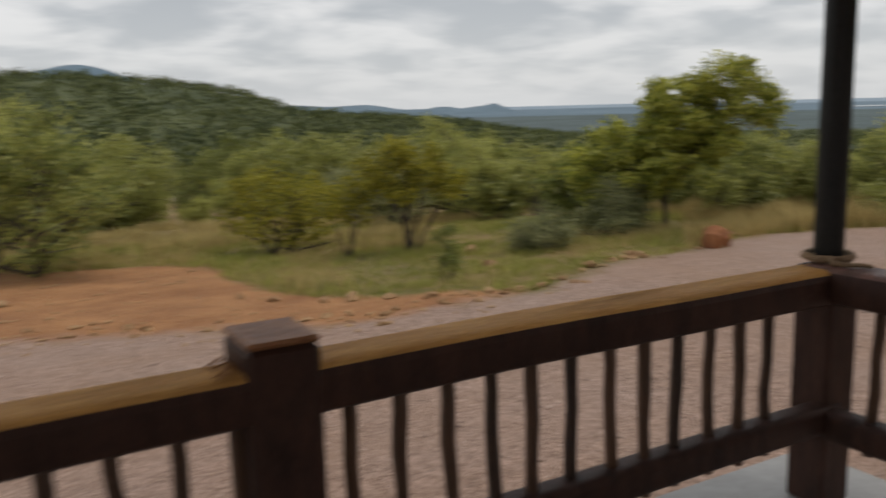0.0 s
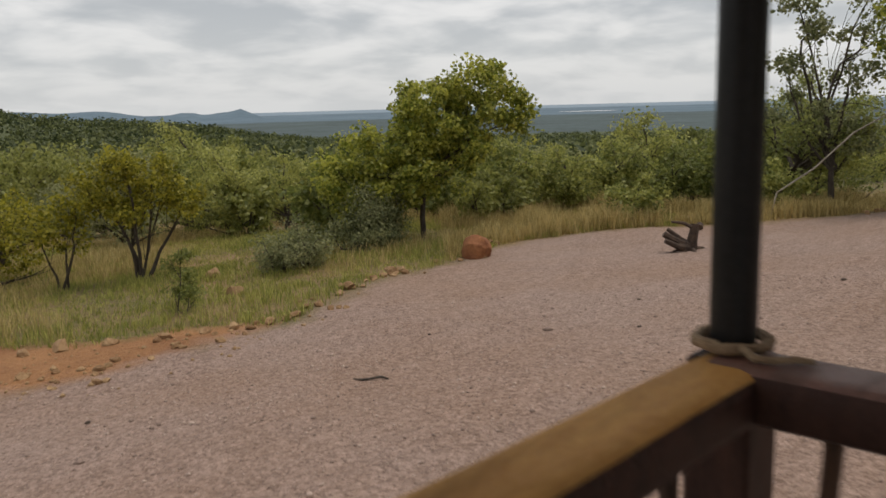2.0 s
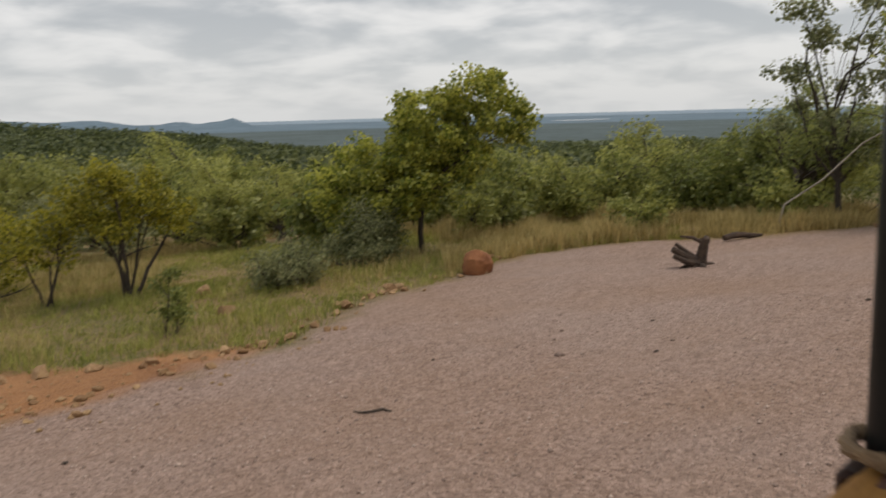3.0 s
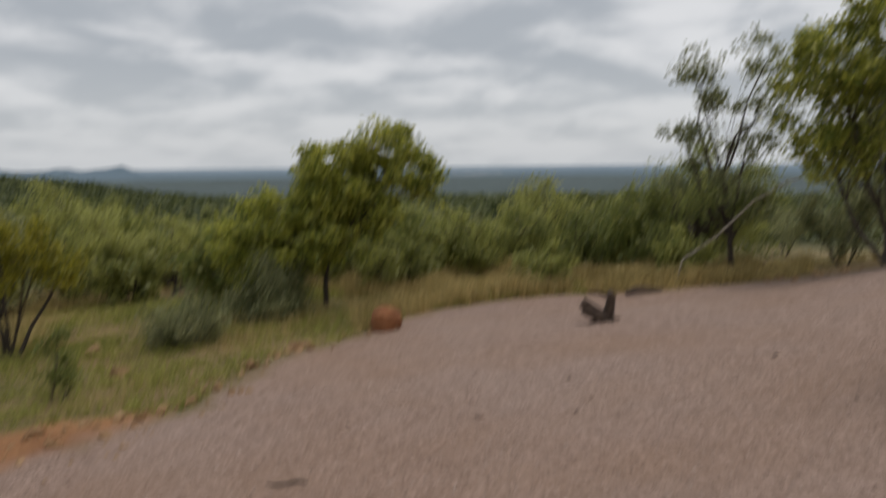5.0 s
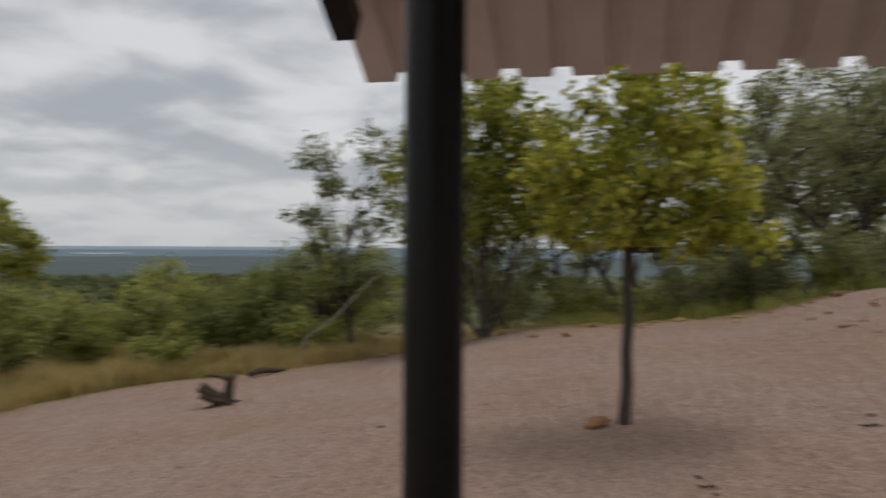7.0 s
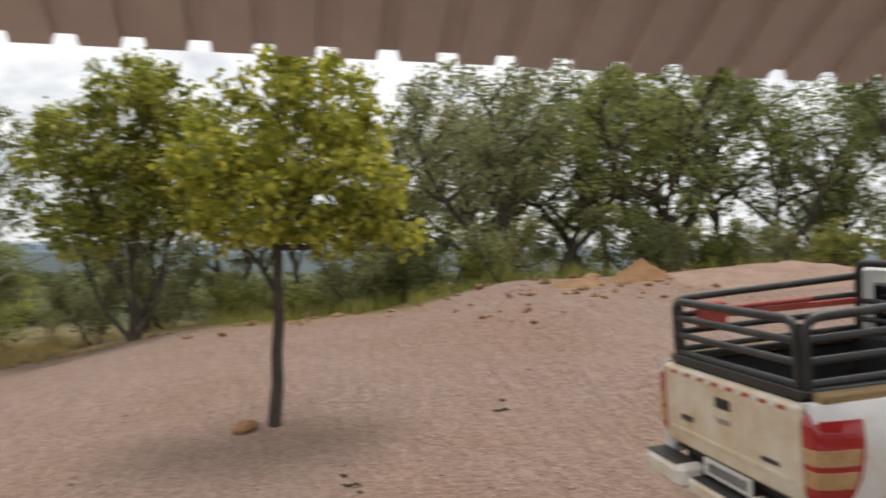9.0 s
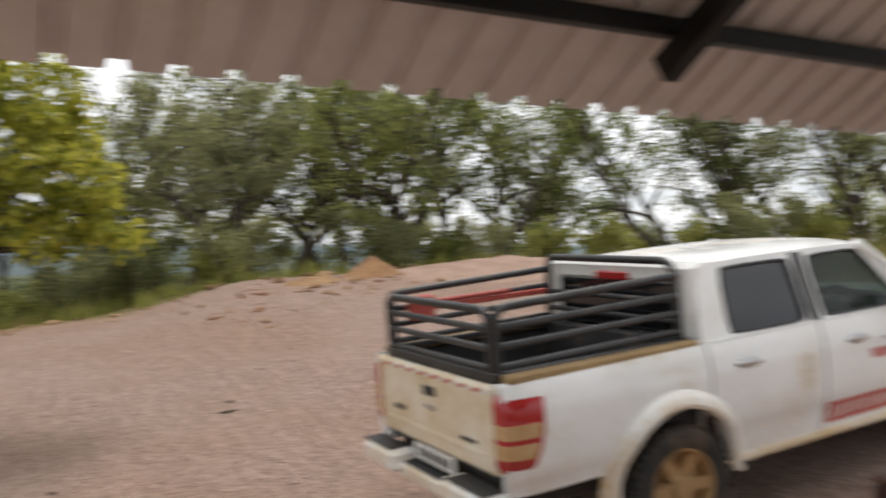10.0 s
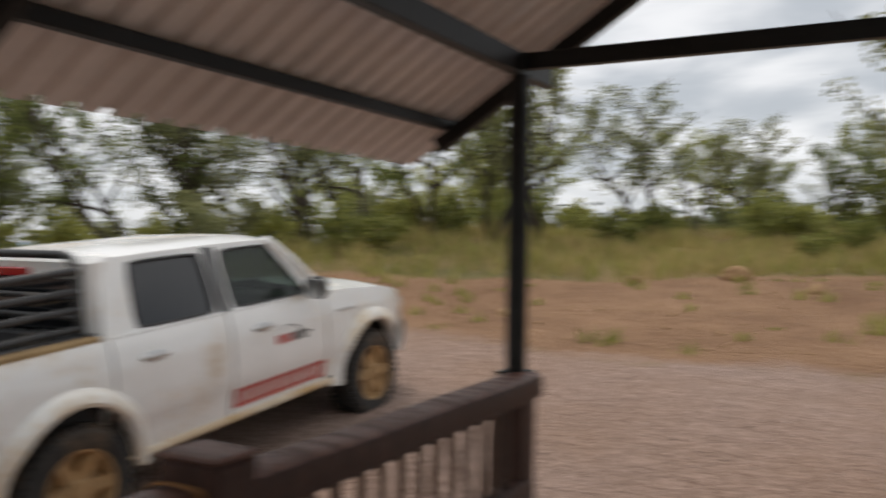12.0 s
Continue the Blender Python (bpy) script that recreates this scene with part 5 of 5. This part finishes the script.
# lighter kinds for the trees farther off
far_kinds = [
    tree("bushveld_tree", "green bushveld tree down the slope", "tree", 71, LEAF_GREEN, at(47, 36), 3.3, 0.12, 1.7, 2, 7, (0, 0), 0.07, 18, 0.175, 0.44, group="bushveld trees", coarse=True),
    tree("bushveld_tree", "olive-green tree down the slope", "tree", 72, LEAF_MID, at(58, 38), 3.0, 0.12, 2.0, 2, 7, (0, 0), 0.07, 18, 0.18, 0.46, group="bushveld trees", coarse=True),
    tree("bushveld_tree", "grey-green tree down the slope", "tree", 73, LEAF_GREY, at(66, 36), 2.9, 0.12, 1.4, 2, 7, (0, 0), 0.06, 17, 0.16, 0.42, group="bushveld trees", coarse=True, crook=0.2),
    tree("bushveld_shrub", "low green shrub in the grass", "bush", 74, LEAF_GREEN, at(-40, 22), 1.8, 0.12, 1.0, 4, 4, (0, 0), 0.045, 12, 0.16, 0.32, group="bushveld shrubs", coarse=True),
    tree("bushveld_shrub", "low olive shrub in the grass", "bush", 75, LEAF_MID, at(-52, 22), 1.7, 0.12, 0.9, 4, 4, (0, 0), 0.045, 12, 0.155, 0.30, group="bushveld shrubs", coarse=True),
    tree("tall_thorn_tree", "tall tree farther behind the bank", "tree", 76, LEAF_DARK, at(-33, 27), 5.4, 0.25, 1.7, 2, 9, (0, 0), 0.085, 15, 0.17, 0.42, group="trees behind the bank", coarse=True, crook=0.2),
    tree("tall_thorn_tree", "tall light green tree farther behind the bank", "tree", 77, LEAF_GREEN, at(-6, 28), 5.2, 0.3, 1.8, 2, 9, (0, 0), 0.085, 15, 0.17, 0.42, group="trees behind the bank", coarse=True, crook=0.2),
]
rng = np.random.default_rng(5)


def strew(kind_list, az0, az1, d0, d1, count, s0, s1, power=1.0):
    for _ in range(count):
        x, y = at(rng.uniform(az0, az1), d0 + (d1 - d0) * rng.random() ** power)
        again(far_kinds[kind_list[int(rng.integers(len(kind_list)))]], x, y, rng.uniform(s0, s1), rng.uniform(0, 360), rng.uniform(0.9, 1.15))


# down the slope to the north and east
for az, d, k, size in ((91, 15.5, 0, 0.9), (79, 27, 3, 0.6), (68.5, 26, 2, 0.8), (66, 27, 3, 0.9), (61.5, 22, 0, 0.6), (58, 20, 0, 0.62), (55, 22, 0, 0.58), (52.5, 25, 1, 0.62), (50, 19, 3, 0.85), (41, 19, 3, 1.0), (38, 24, 0, 0.62), (35, 20, 3, 0.9),
                       (30, 26, 0, 0.9), (28, 21, 3, 0.9), (26, 24, 1, 0.62), (23.5, 20, 3, 1.1), (33, 32, 0, 0.75), (21, 22, 1, 0.7), (19, 26, 0, 0.9), (84, 27, 1, 1.05), (90, 22, 0, 1.1), (94, 16, 0, 0.9), (44, 22, 3, 1.2), (70.5, 24, 3, 0.5)):
    again(kinds[k], *at(az, d), size, az * 37 % 360)
strew((0, 1, 2), 22, 96, 27, 46, 44, 0.55, 0.9)
strew((3, 4, 3), 20, 58, 16.5, 34, 38, 0.5, 0.9)
strew((3, 4, 3), 58, 96, 25, 44, 26, 0.5, 0.9)
strew((0, 1, 2, 3), 14, 98, 46, 90, 56, 0.75, 1.15)
strew((0, 1, 1), 58, 78, 34, 80, 40, 0.75, 1.05)
# behind the bank to the east
for az, d, k, size in ((9, 22, 5, 0.9), (4, 22, 6, 0.95), (0, 20, 5, 0.95), (-3.5, 22, 6, 1.12), (-7, 20, 5, 1.08), (-10.5, 23, 6, 1.2), (-14.5, 21, 5, 1.12), (-17.5, 20, 6, 1.08), (-20.5, 22, 5, 1.22), (-24, 20, 6, 1.12), (-27.5, 21, 5, 1.16), (-31, 20, 6, 1.02), (-35, 22, 5, 0.9), (-43, 19, 6, 0.85), (-46.5, 21, 5, 0.95),
                       (-50, 20, 6, 0.9), (-54, 19, 5, 0.9), (-57.5, 22, 6, 0.95), (-62, 21, 6, 0.92), (-66, 22, 5, 0.95), (-69.3, 24, 6, 1.0), (-76, 26, 5, 0.92), (-79, 28, 6, 0.75), (-83, 28, 5, 0.72), (-86.5, 28, 6, 0.6), (-93, 17, 5, 1.05), (-95, 22, 6, 0.95)):
    again(kinds[k], *at(az, d), size, az * 53 % 360)
strew((5, 6), -42, 12, 26, 34, 6, 0.7, 0.9)
strew((2, 3, 2), -60, 14, 16.5, 25, 58, 0.35, 0.62)
strew((3, 4, 3), -98, -58, 19, 32, 26, 0.4, 0.75)
strew((5, 6, 1), -100, -40, 28, 42, 20, 0.6, 0.8)

# far woods on the hill and over the plain: clumps of leaves, thinning out with distance
def far_woods():
    n = 8500
    az = np.radians(np.where(rng.random(n) < 0.34, rng.uniform(57, 94, n), np.where(rng.random(n) < 0.6, rng.uniform(12, 57, n), rng.uniform(-100, 12, n))))
    d = 60 * (760 / 60) ** (rng.random(n) ** 0.85)
    hill = (np.degrees(az) > 57)
    d = np.where(hill & (rng.random(n) < 0.75), rng.uniform(70, 430, n), d)
    x, y = d * np.cos(az), d * np.sin(az)
    z = ground_height(x, y)
    size = rng.uniform(1.2, 2.4, n) * (1 + d / 1200)
    per = 22
    c = np.stack([x, y, z + size * 0.75], -1)
    v, f = leaf_cloud(rng, c, size, per, 1.0, 0.62)
    # broad leaf sprays that grow with distance
    k = np.repeat(size * 0.38, per * 4)
    base = np.repeat(v.reshape(-1, 4, 3)[:, 0], 4, axis=0)
    v = base + (v - base) * k[:, None]
    return quick_mesh("far_woods", v, f, WOODS)


tagged(new("far_woods", far_woods()), "dense dark green woodland on the hill and plain", "woodland", kind="stuff")


def grass(name, count, az0, az1, d0, d1, tall, mat, label, keep, tuft=7, wide=0.006):
    """Blades of grass in tufts."""
    m = count
    az, d = np.radians(rng.uniform(az0, az1, m)), np.sqrt(rng.uniform(d0 ** 2, d1 ** 2, m))
    x, y = -1.3 + d * np.cos(az), -0.5 + d * np.sin(az)
    ok = keep(x, y)
    x, y = x[ok], y[ok]
    x, y = np.repeat(x, tuft), np.repeat(y, tuft)
    n = len(x)
    x, y = x + rng.normal(0, 0.06, n), y + rng.normal(0, 0.06, n)
    z = ground_height(x, y) - 0.01
    h = tall * rng.uniform(0.5, 1.25, n) * np.clip(0.85 + 0.45 * np.sin(1.3 * x + 0.7 * y) * np.sin(0.9 * y - 0.5 * x) + 0.25 * np.sin(4.1 * x) * np.sin(3.7 * y), 0.35, 1.5)
    w = rng.uniform(0, 2 * math.pi, n)
    lean = rng.normal(0, 0.28, (n, 2)) * h[:, None]
    p = np.stack([x, y, z], -1)
    side = np.stack([np.cos(w), np.sin(w), 0 * w], -1) * wide * (1 + 0.05 * np.hypot(x, y)[:, None])
    mid = p + np.stack([lean[:, 0] * 0.35, lean[:, 1] * 0.35, h * 0.6], -1)
    tip = p + np.stack([lean[:, 0], lean[:, 1], h], -1)
    v = np.stack([p - side, p + side, mid + side * 0.8, mid - side * 0.8, tip], axis=1).reshape(-1, 3)
    k = np.arange(n)[:, None] * 5
    f = np.concatenate([k + [0, 1, 2], k + [0, 2, 3], k + [3, 2, 4]], axis=1).reshape(-1, 3)
    tagged(new(name, quick_mesh(name, v, f, mat)), label, "grass", kind="stuff")


def open_ground(x, y):
    return (inside(GRAVEL, x, y) < -0.1) & (inside(ORANGE, x, y) < 0.05) & (inside(SAND, x, y) < 0.1)


grass("green_grass", 16000, 28, 95, 7.5, 20, 0.115, GRASS_GREEN, "fresh green grass along the yard", open_ground, 7, 0.0035)
grass("dry_grass", 17000, -2, 95, 8, 26, 0.25, GRASS_STRAW, "straw-coloured tall dry grass", lambda x, y: open_ground(x, y) & (inside(GRAVEL, x, y) < -0.9) & (np.sin(0.9 * x + 1) * np.sin(0.8 * y) + 0.3 * np.sin(2.7 * x - y) > 0.12), 6, 0.0025)
grass("tall_straw_grass", 9000, 14, 44, 11.5, 20, 0.36, GRASS_STRAW, "tall golden grass beyond the yard", lambda x, y: open_ground(x, y) & (np.sin(1.9 * x + 0.5) * np.sin(2.3 * y) + 0.4 * np.sin(5 * x + 2 * y) > -0.35), 7, 0.0035)
grass("dry_clearing_grass", 5200, 62, 96, 14.5, 25, 0.24, GRASS_STRAW, "pale dry grass in clearings among the bushes", lambda x, y: open_ground(x, y) & (np.sin(1.1 * x + 2) * np.sin(0.9 * y + 1) > -0.3), 6, 0.0035)
grass("bank_grass", 6000, -100, 5, 14, 30, 0.36, GRASS_GREEN, "rough green grass behind the bank", open_ground, 6, 0.004)
grass("bank_dry_grass", 2000, -98, -52, 15, 27, 0.42, GRASS_STRAW, "tall pale grass on the rise behind bare soil", open_ground, 6, 0.004)
grass("sand_tufts", 80, -98, -56, 9, 17, 0.17, GRASS_GREEN, "scattered green tufts on sandy soil", lambda x, y: inside(SAND, x, y) > 0.2, 16)


def stones(name, count, keep, area, size, mat, label, category):
    """Loose stones, each a small uneven eight-sided piece."""
    x, y = rng.uniform(area[0], area[1], count), rng.uniform(area[2], area[3], count)
    ok = keep(x, y)
    x, y = x[ok], y[ok]
    n = len(x)
    s = size * rng.lognormal(0, 0.45, n)
    c = np.stack([x, y, ground_height(x, y) + s * 0.25], -1)
    corner = np.array([(1, 0, 0), (0, 1, 0), (-1, 0, 0), (0, -1, 0), (0, 0, 0.75), (0, 0, -0.75)])
    w = rng.uniform(0, 2 * math.pi, n)
    cw, sw = np.cos(w)[:, None], np.sin(w)[:, None]
    q = corner[None] * rng.uniform(0.6, 1.3, (n, 6, 1)) * s[:, None, None]
    v = np.stack([q[..., 0] * cw - q[..., 1] * sw, q[..., 0] * sw + q[..., 1] * cw, q[..., 2]], -1) + c[:, None]
    k = np.arange(n)[:, None] * 6
    f = np.concatenate([k + t for t in ([0, 1, 4], [1, 2, 4], [2, 3, 4], [3, 0, 4], [1, 0, 5], [2, 1, 5], [3, 2, 5], [0, 3, 5])], axis=1).reshape(-1, 3)
    tagged(new(name, quick_mesh(name, v.reshape(-1, 3), f, mat)), label, category, kind="stuff")


stones("gravel_stones", 54000, lambda x, y: (inside(GRAVEL, x, y) > 0.1) & (np.hypot(x, y) < 8.2) & ((x > 0.7) | (y > 0.7) | (y < -5.1)), (-3, 11, -9.5, 8.3), 0.0068, STONES, "loose pinkish-grey crushed stone", "gravel")
stones("soil_stones", 7000, lambda x, y: (inside(ORANGE, x, y) > -0.5) | ((inside(SAND, x, y) > -0.3) & (rng.random(len(x)) < 0.4)), (-6, 8, -17, 15), 0.017, ROCK, "ochre stones on bare soil", "stones")


def rock(seed, size, mat, x, y, label, name="rock", flat=0.7, group="rocks along the yard"):
    """A weathered rock: a ball cut by random planes and roughened."""
    r = np.random.default_rng(seed)
    bm = bmesh.new()
    bmesh.ops.create_icosphere(bm, subdivisions=3 if size > 0.2 else 2, radius=1.0)
    cuts = r.normal(size=(9, 3))
    cuts /= np.linalg.norm(cuts, axis=1, keepdims=True)
    depth = r.uniform(0.38, 0.82, 9) if size < 0.25 else r.uniform(0.78, 0.96, 9)
    for v in bm.verts:
        p = np.array(v.co)
        for c, d in zip(cuts, depth):
            over = p @ c - d
            if over > 0:
                p = p - c * over
        p = p * (1 + 0.16 * noise.noise(Vector(p * 2.2) + Vector((seed, 0, 0))))
        v.co = p * np.array((size * r.uniform(0.99, 1.01), size * 0.85, size * flat))
    me = bpy.data.meshes.new(name)
    bm.to_mesh(me)
    bm.free()
    me.shade_smooth()
    me.set_sharp_from_angle(angle=radians(16))
    me.materials.append(mat)
    ob = new(name, me)
    ob.matrix_world = pose(x, y, float(ground_height(x, y)) + size * flat * 0.35, 0, 0, r.uniform(0, 360))
    return tagged(ob, label, "rock", group)


rock(3, 0.27, RED_ROCK, 8.2, 8.0, "rust-red rough boulder at the gravel's edge", "boulder", 1.0)
for k, (x, y, s) in enumerate(((6.5, 8.15, 0.14), (6.75, 8.2, 0.10), (6.2, 8.0, 0.09), (5.3, 7.65, 0.12), (5.0, 7.5, 0.08), (4.5, 7.3, 0.09), (4.0, 7.1, 0.10), (3.6, 7.0, 0.09), (3.2, 7.1, 0.10), (2.9, 7.2, 0.08), (2.5, 7.35, 0.11), (2.1, 7.7, 0.09), (1.7, 8.0, 0.13), (1.4, 8.2, 0.09), (0.9, 8.8, 0.12), (0.6, 9.3, 0.09),
                               (7.6, 8.3, 0.07), (9.3, 8.5, 0.09), (4.4, 9.0, 0.17), (5.2, 10.8, 0.2), (9.2, 8.6, 0.12), (12.3, -5.4, 0.18), (11.6, -5.0, 0.10), (11.8, -5.7, 0.12), (11.0, -5.3, 0.08), (12.6, -4.7, 0.12), (13.3, 0.6, 0.12), (13.6, 1.2, 0.10),
                               (3.2, -11.5, 0.12), (-0.5, -14.5, 0.2), (0.8, -15.5, 0.25), (2.4, -15.0, 0.15), (-2.5, -12.5, 0.12))):
    rock(20 + k, s, ROCK, x, y, "ochre weathered rock lying on the soil")

rock(61, 0.18, CLAY, 7.12, -0.07, "orange rock lying at the foot of a sapling", flat=0.6)

# rubble along the gravel's ragged edge
edge_rng = np.random.default_rng(77)
for k in range(130):
    i = int(edge_rng.choice((1, 2, 3, 4, 5, 6, 7, 8))) if k < 85 else 13 + k % 4
    a, b = GRAVEL[i], GRAVEL[i + 1]
    t, off = edge_rng.random(), edge_rng.normal(0.12, 0.22)
    side = np.array((-(b - a)[1], (b - a)[0])) / np.linalg.norm(b - a)
    x, y = a + (b - a) * t + side * (off if side[1] > 0 else -off)
    rock(200 + k, float(edge_rng.uniform(0.03, 0.085) * (1 if k < 85 else 1.4)), ROCK, float(x), float(y), "small broken ochre stone at the gravel's edge", "rubble_stone", 0.6, "rubble along the yard")

# broken stones and clods down the face of the bank
for k in range(70):
    t = edge_rng.random()
    x, y = 12.6 - 2.6 * t + edge_rng.normal(0, 0.3), -2.6 - 4.4 * edge_rng.random() - 0.8 * t
    rock(400 + k, float(edge_rng.uniform(0.025, 0.075)), ROCK if k % 3 else RED_ROCK, float(x), float(y), "small broken stone on the gravel bank", "rubble_stone", 0.6, "rubble on the bank")

# the dead stump, the log and the clods in the gravel
stump_root = root("tree_stump", pose(9.75, 5.15, float(ground_height(9.75, 5.15)) - 0.02, 0, 0, 20), "charred uprooted stump with broken limb stubs", "tree stump")
for name, pts, rad in (("upright_stub", ((0, 0, -0.05), (0.02, -0.02, 0.15), (0.0, -0.05, 0.30), (0.02, -0.06, 0.41)), (0.115, 0.078, 0.066, 0.06)),
                       ("limb_stub", ((0, 0, 0.06), (-0.10, 0.16, 0.15), (-0.16, 0.36, 0.27)), (0.085, 0.055, 0.046)),
                       ("limb_stub", ((-0.05, 0.02, 0.05), (-0.2, 0.15, 0.1), (-0.28, 0.32, 0.19)), (0.065, 0.045, 0.038)),
                       ("limb_stub", ((0, 0.02, 0.10), (-0.02, 0.16, 0.20), (-0.05, 0.33, 0.33)), (0.05, 0.036, 0.028)),
                       ("broken_limb", ((0, -0.05, 0.35), (-0.06, 0.1, 0.43), (-0.12, 0.26, 0.45)), (0.032, 0.024, 0.016)),
                       ("root", ((0, 0, 0.04), (-0.14, 0.14, 0.05), (-0.2, 0.30, -0.03)), (0.05, 0.026, 0.012)),
                       ("root", ((0, 0, 0.04), (0.12, -0.16, 0.03), (0.16, -0.30, -0.03)), (0.05, 0.03, 0.012)),
                       ("root", ((0, 0, 0.03), (-0.12, 0.04, 0.04), (-0.26, 0.10, -0.03)), (0.05, 0.026, 0.012)),
                       ("root", ((0, 0, 0.04), (-0.18, -0.1, 0.02), (-0.3, -0.14, -0.03)), (0.05, 0.028, 0.012))):
    part(name, Form().tube(pts, list(rad), 8), DEAD_WOOD, stump_root, smooth=30)
for x, y, ln, az in ((12.9, 5.9, 0.9, -20), (12.3, 6.3, 0.5, 30)):
    z = float(ground_height(x, y))
    log = [(x + ln * (t - 0.5) * math.cos(radians(az)), y + ln * (t - 0.5) * math.sin(radians(az)), z + 0.06 + 0.03 * math.sin(5 * t)) for t in (0, 0.25, 0.5, 0.75, 1)]
    single("dead_branch", Form().tube(log, [0.05, 0.06, 0.05, 0.045, 0.03], 8), DEAD_WOOD, "dark dead branch lying at the gravel's edge", "branch")
for k, (x, y, s) in enumerate(((5.2, 3.3, 0.035), (6.2, 3.9, 0.03), (0.8, 5.3, 0.03), (4.0, 4.9, 0.025), (7.4, 2.2, 0.035), (8.2, 1.2, 0.03), (5.6, -0.9, 0.045), (5.2, -1.0, 0.03), (7.2, -2.6, 0.05), (8.0, -3.1, 0.03), (6.0, 1.2, 0.03))):
    rock(90 + k, s, DEAD_WOOD, x, y, "dark clod of earth in the gravel", "earth_clod", 0.5, "clods in the gravel")

# a bright sheet of water far out on the plain
WATER = plain("pale_water", (0.55, 0.58, 0.6), 0.15)
wx, wy = 2250 * math.cos(0.595), 2250 * math.sin(0.595)
bank = Form()
pts = [(wx + 75 * math.cos(a) * (-math.sin(0.597)) + 60 * math.sin(a) * math.cos(0.597) * (1 + 0.3 * math.sin(3 * a)), wy + 75 * math.cos(a) * math.cos(0.597) + 60 * math.sin(a) * math.sin(0.597), float(ground_height(wx, wy)) + 1.0) for a in np.linspace(0, 2 * math.pi, 40, endpoint=False)]
bank.add(pts, [tuple(range(40))])
single("water", bank, WATER, "pale sheet of water on the plain", "water", kind="structure", smooth=0)


def heap(name, x, y, radius, tall, mat, label, seed):
    """A tipped heap of soil: a cone with a rounded top and a ragged foot."""
    rows = []
    for i in range(15):
        t = i / 14
        row = []
        for k in range(33):
            w = 2 * math.pi * k / 32
            r = radius * t * (1 + 0.22 * noise.noise(Vector((2 * math.cos(w) + seed, 2 * math.sin(w), t))))
            px, py = x + r * math.cos(w), y + r * math.sin(w)
            h = tall * (1 - t) ** 1.25 * (1 + 0.25 * noise.noise(Vector((px * 3, py * 3, seed)))) - 0.05 * t
            row.append((px, py, float(ground_height(px, py)) + h))
        row[-1] = row[0]
        rows.append(row)
    single(name, Form().sheet(rows), mat, label, "soil heap", "tipped soil heaps", smooth=50)


heap("earth_mound", 12.2, -6.23, 0.6, 0.36, CLAY, "tipped heap of orange soil on the bank", 3.0)
heap("earth_mound", 11.8, -8.6, 2.6, 0.20, BROWN_SOIL, "low heap of brown soil on the bank", 8.0)
heap("earth_mound", 12.3, -5.2, 0.8, 0.10, ROCK, "flat spill of ochre soil and stones", 5.0)
for x, y, ln, az in ((2.7, 4.3, 0.30, 130), (5.35, -0.95, 0.16, 60), (6.9, -2.5, 0.16, 80)):
    z = float(ground_height(x, y))
    twig = [(x + ln * (t - 0.5) * math.cos(radians(az)) + 0.02 * math.sin(9 * t), y + ln * (t - 0.5) * math.sin(radians(az)), z + 0.016 + 0.012 * math.sin(6 * t)) for t in (0, 0.25, 0.5, 0.75, 1)]
    single("dead_twig", Form().tube(twig, [0.007, 0.012, 0.010, 0.011, 0.005], 7), BARK, "dark dry twig lying in the gravel", "twig", "twigs in the gravel")
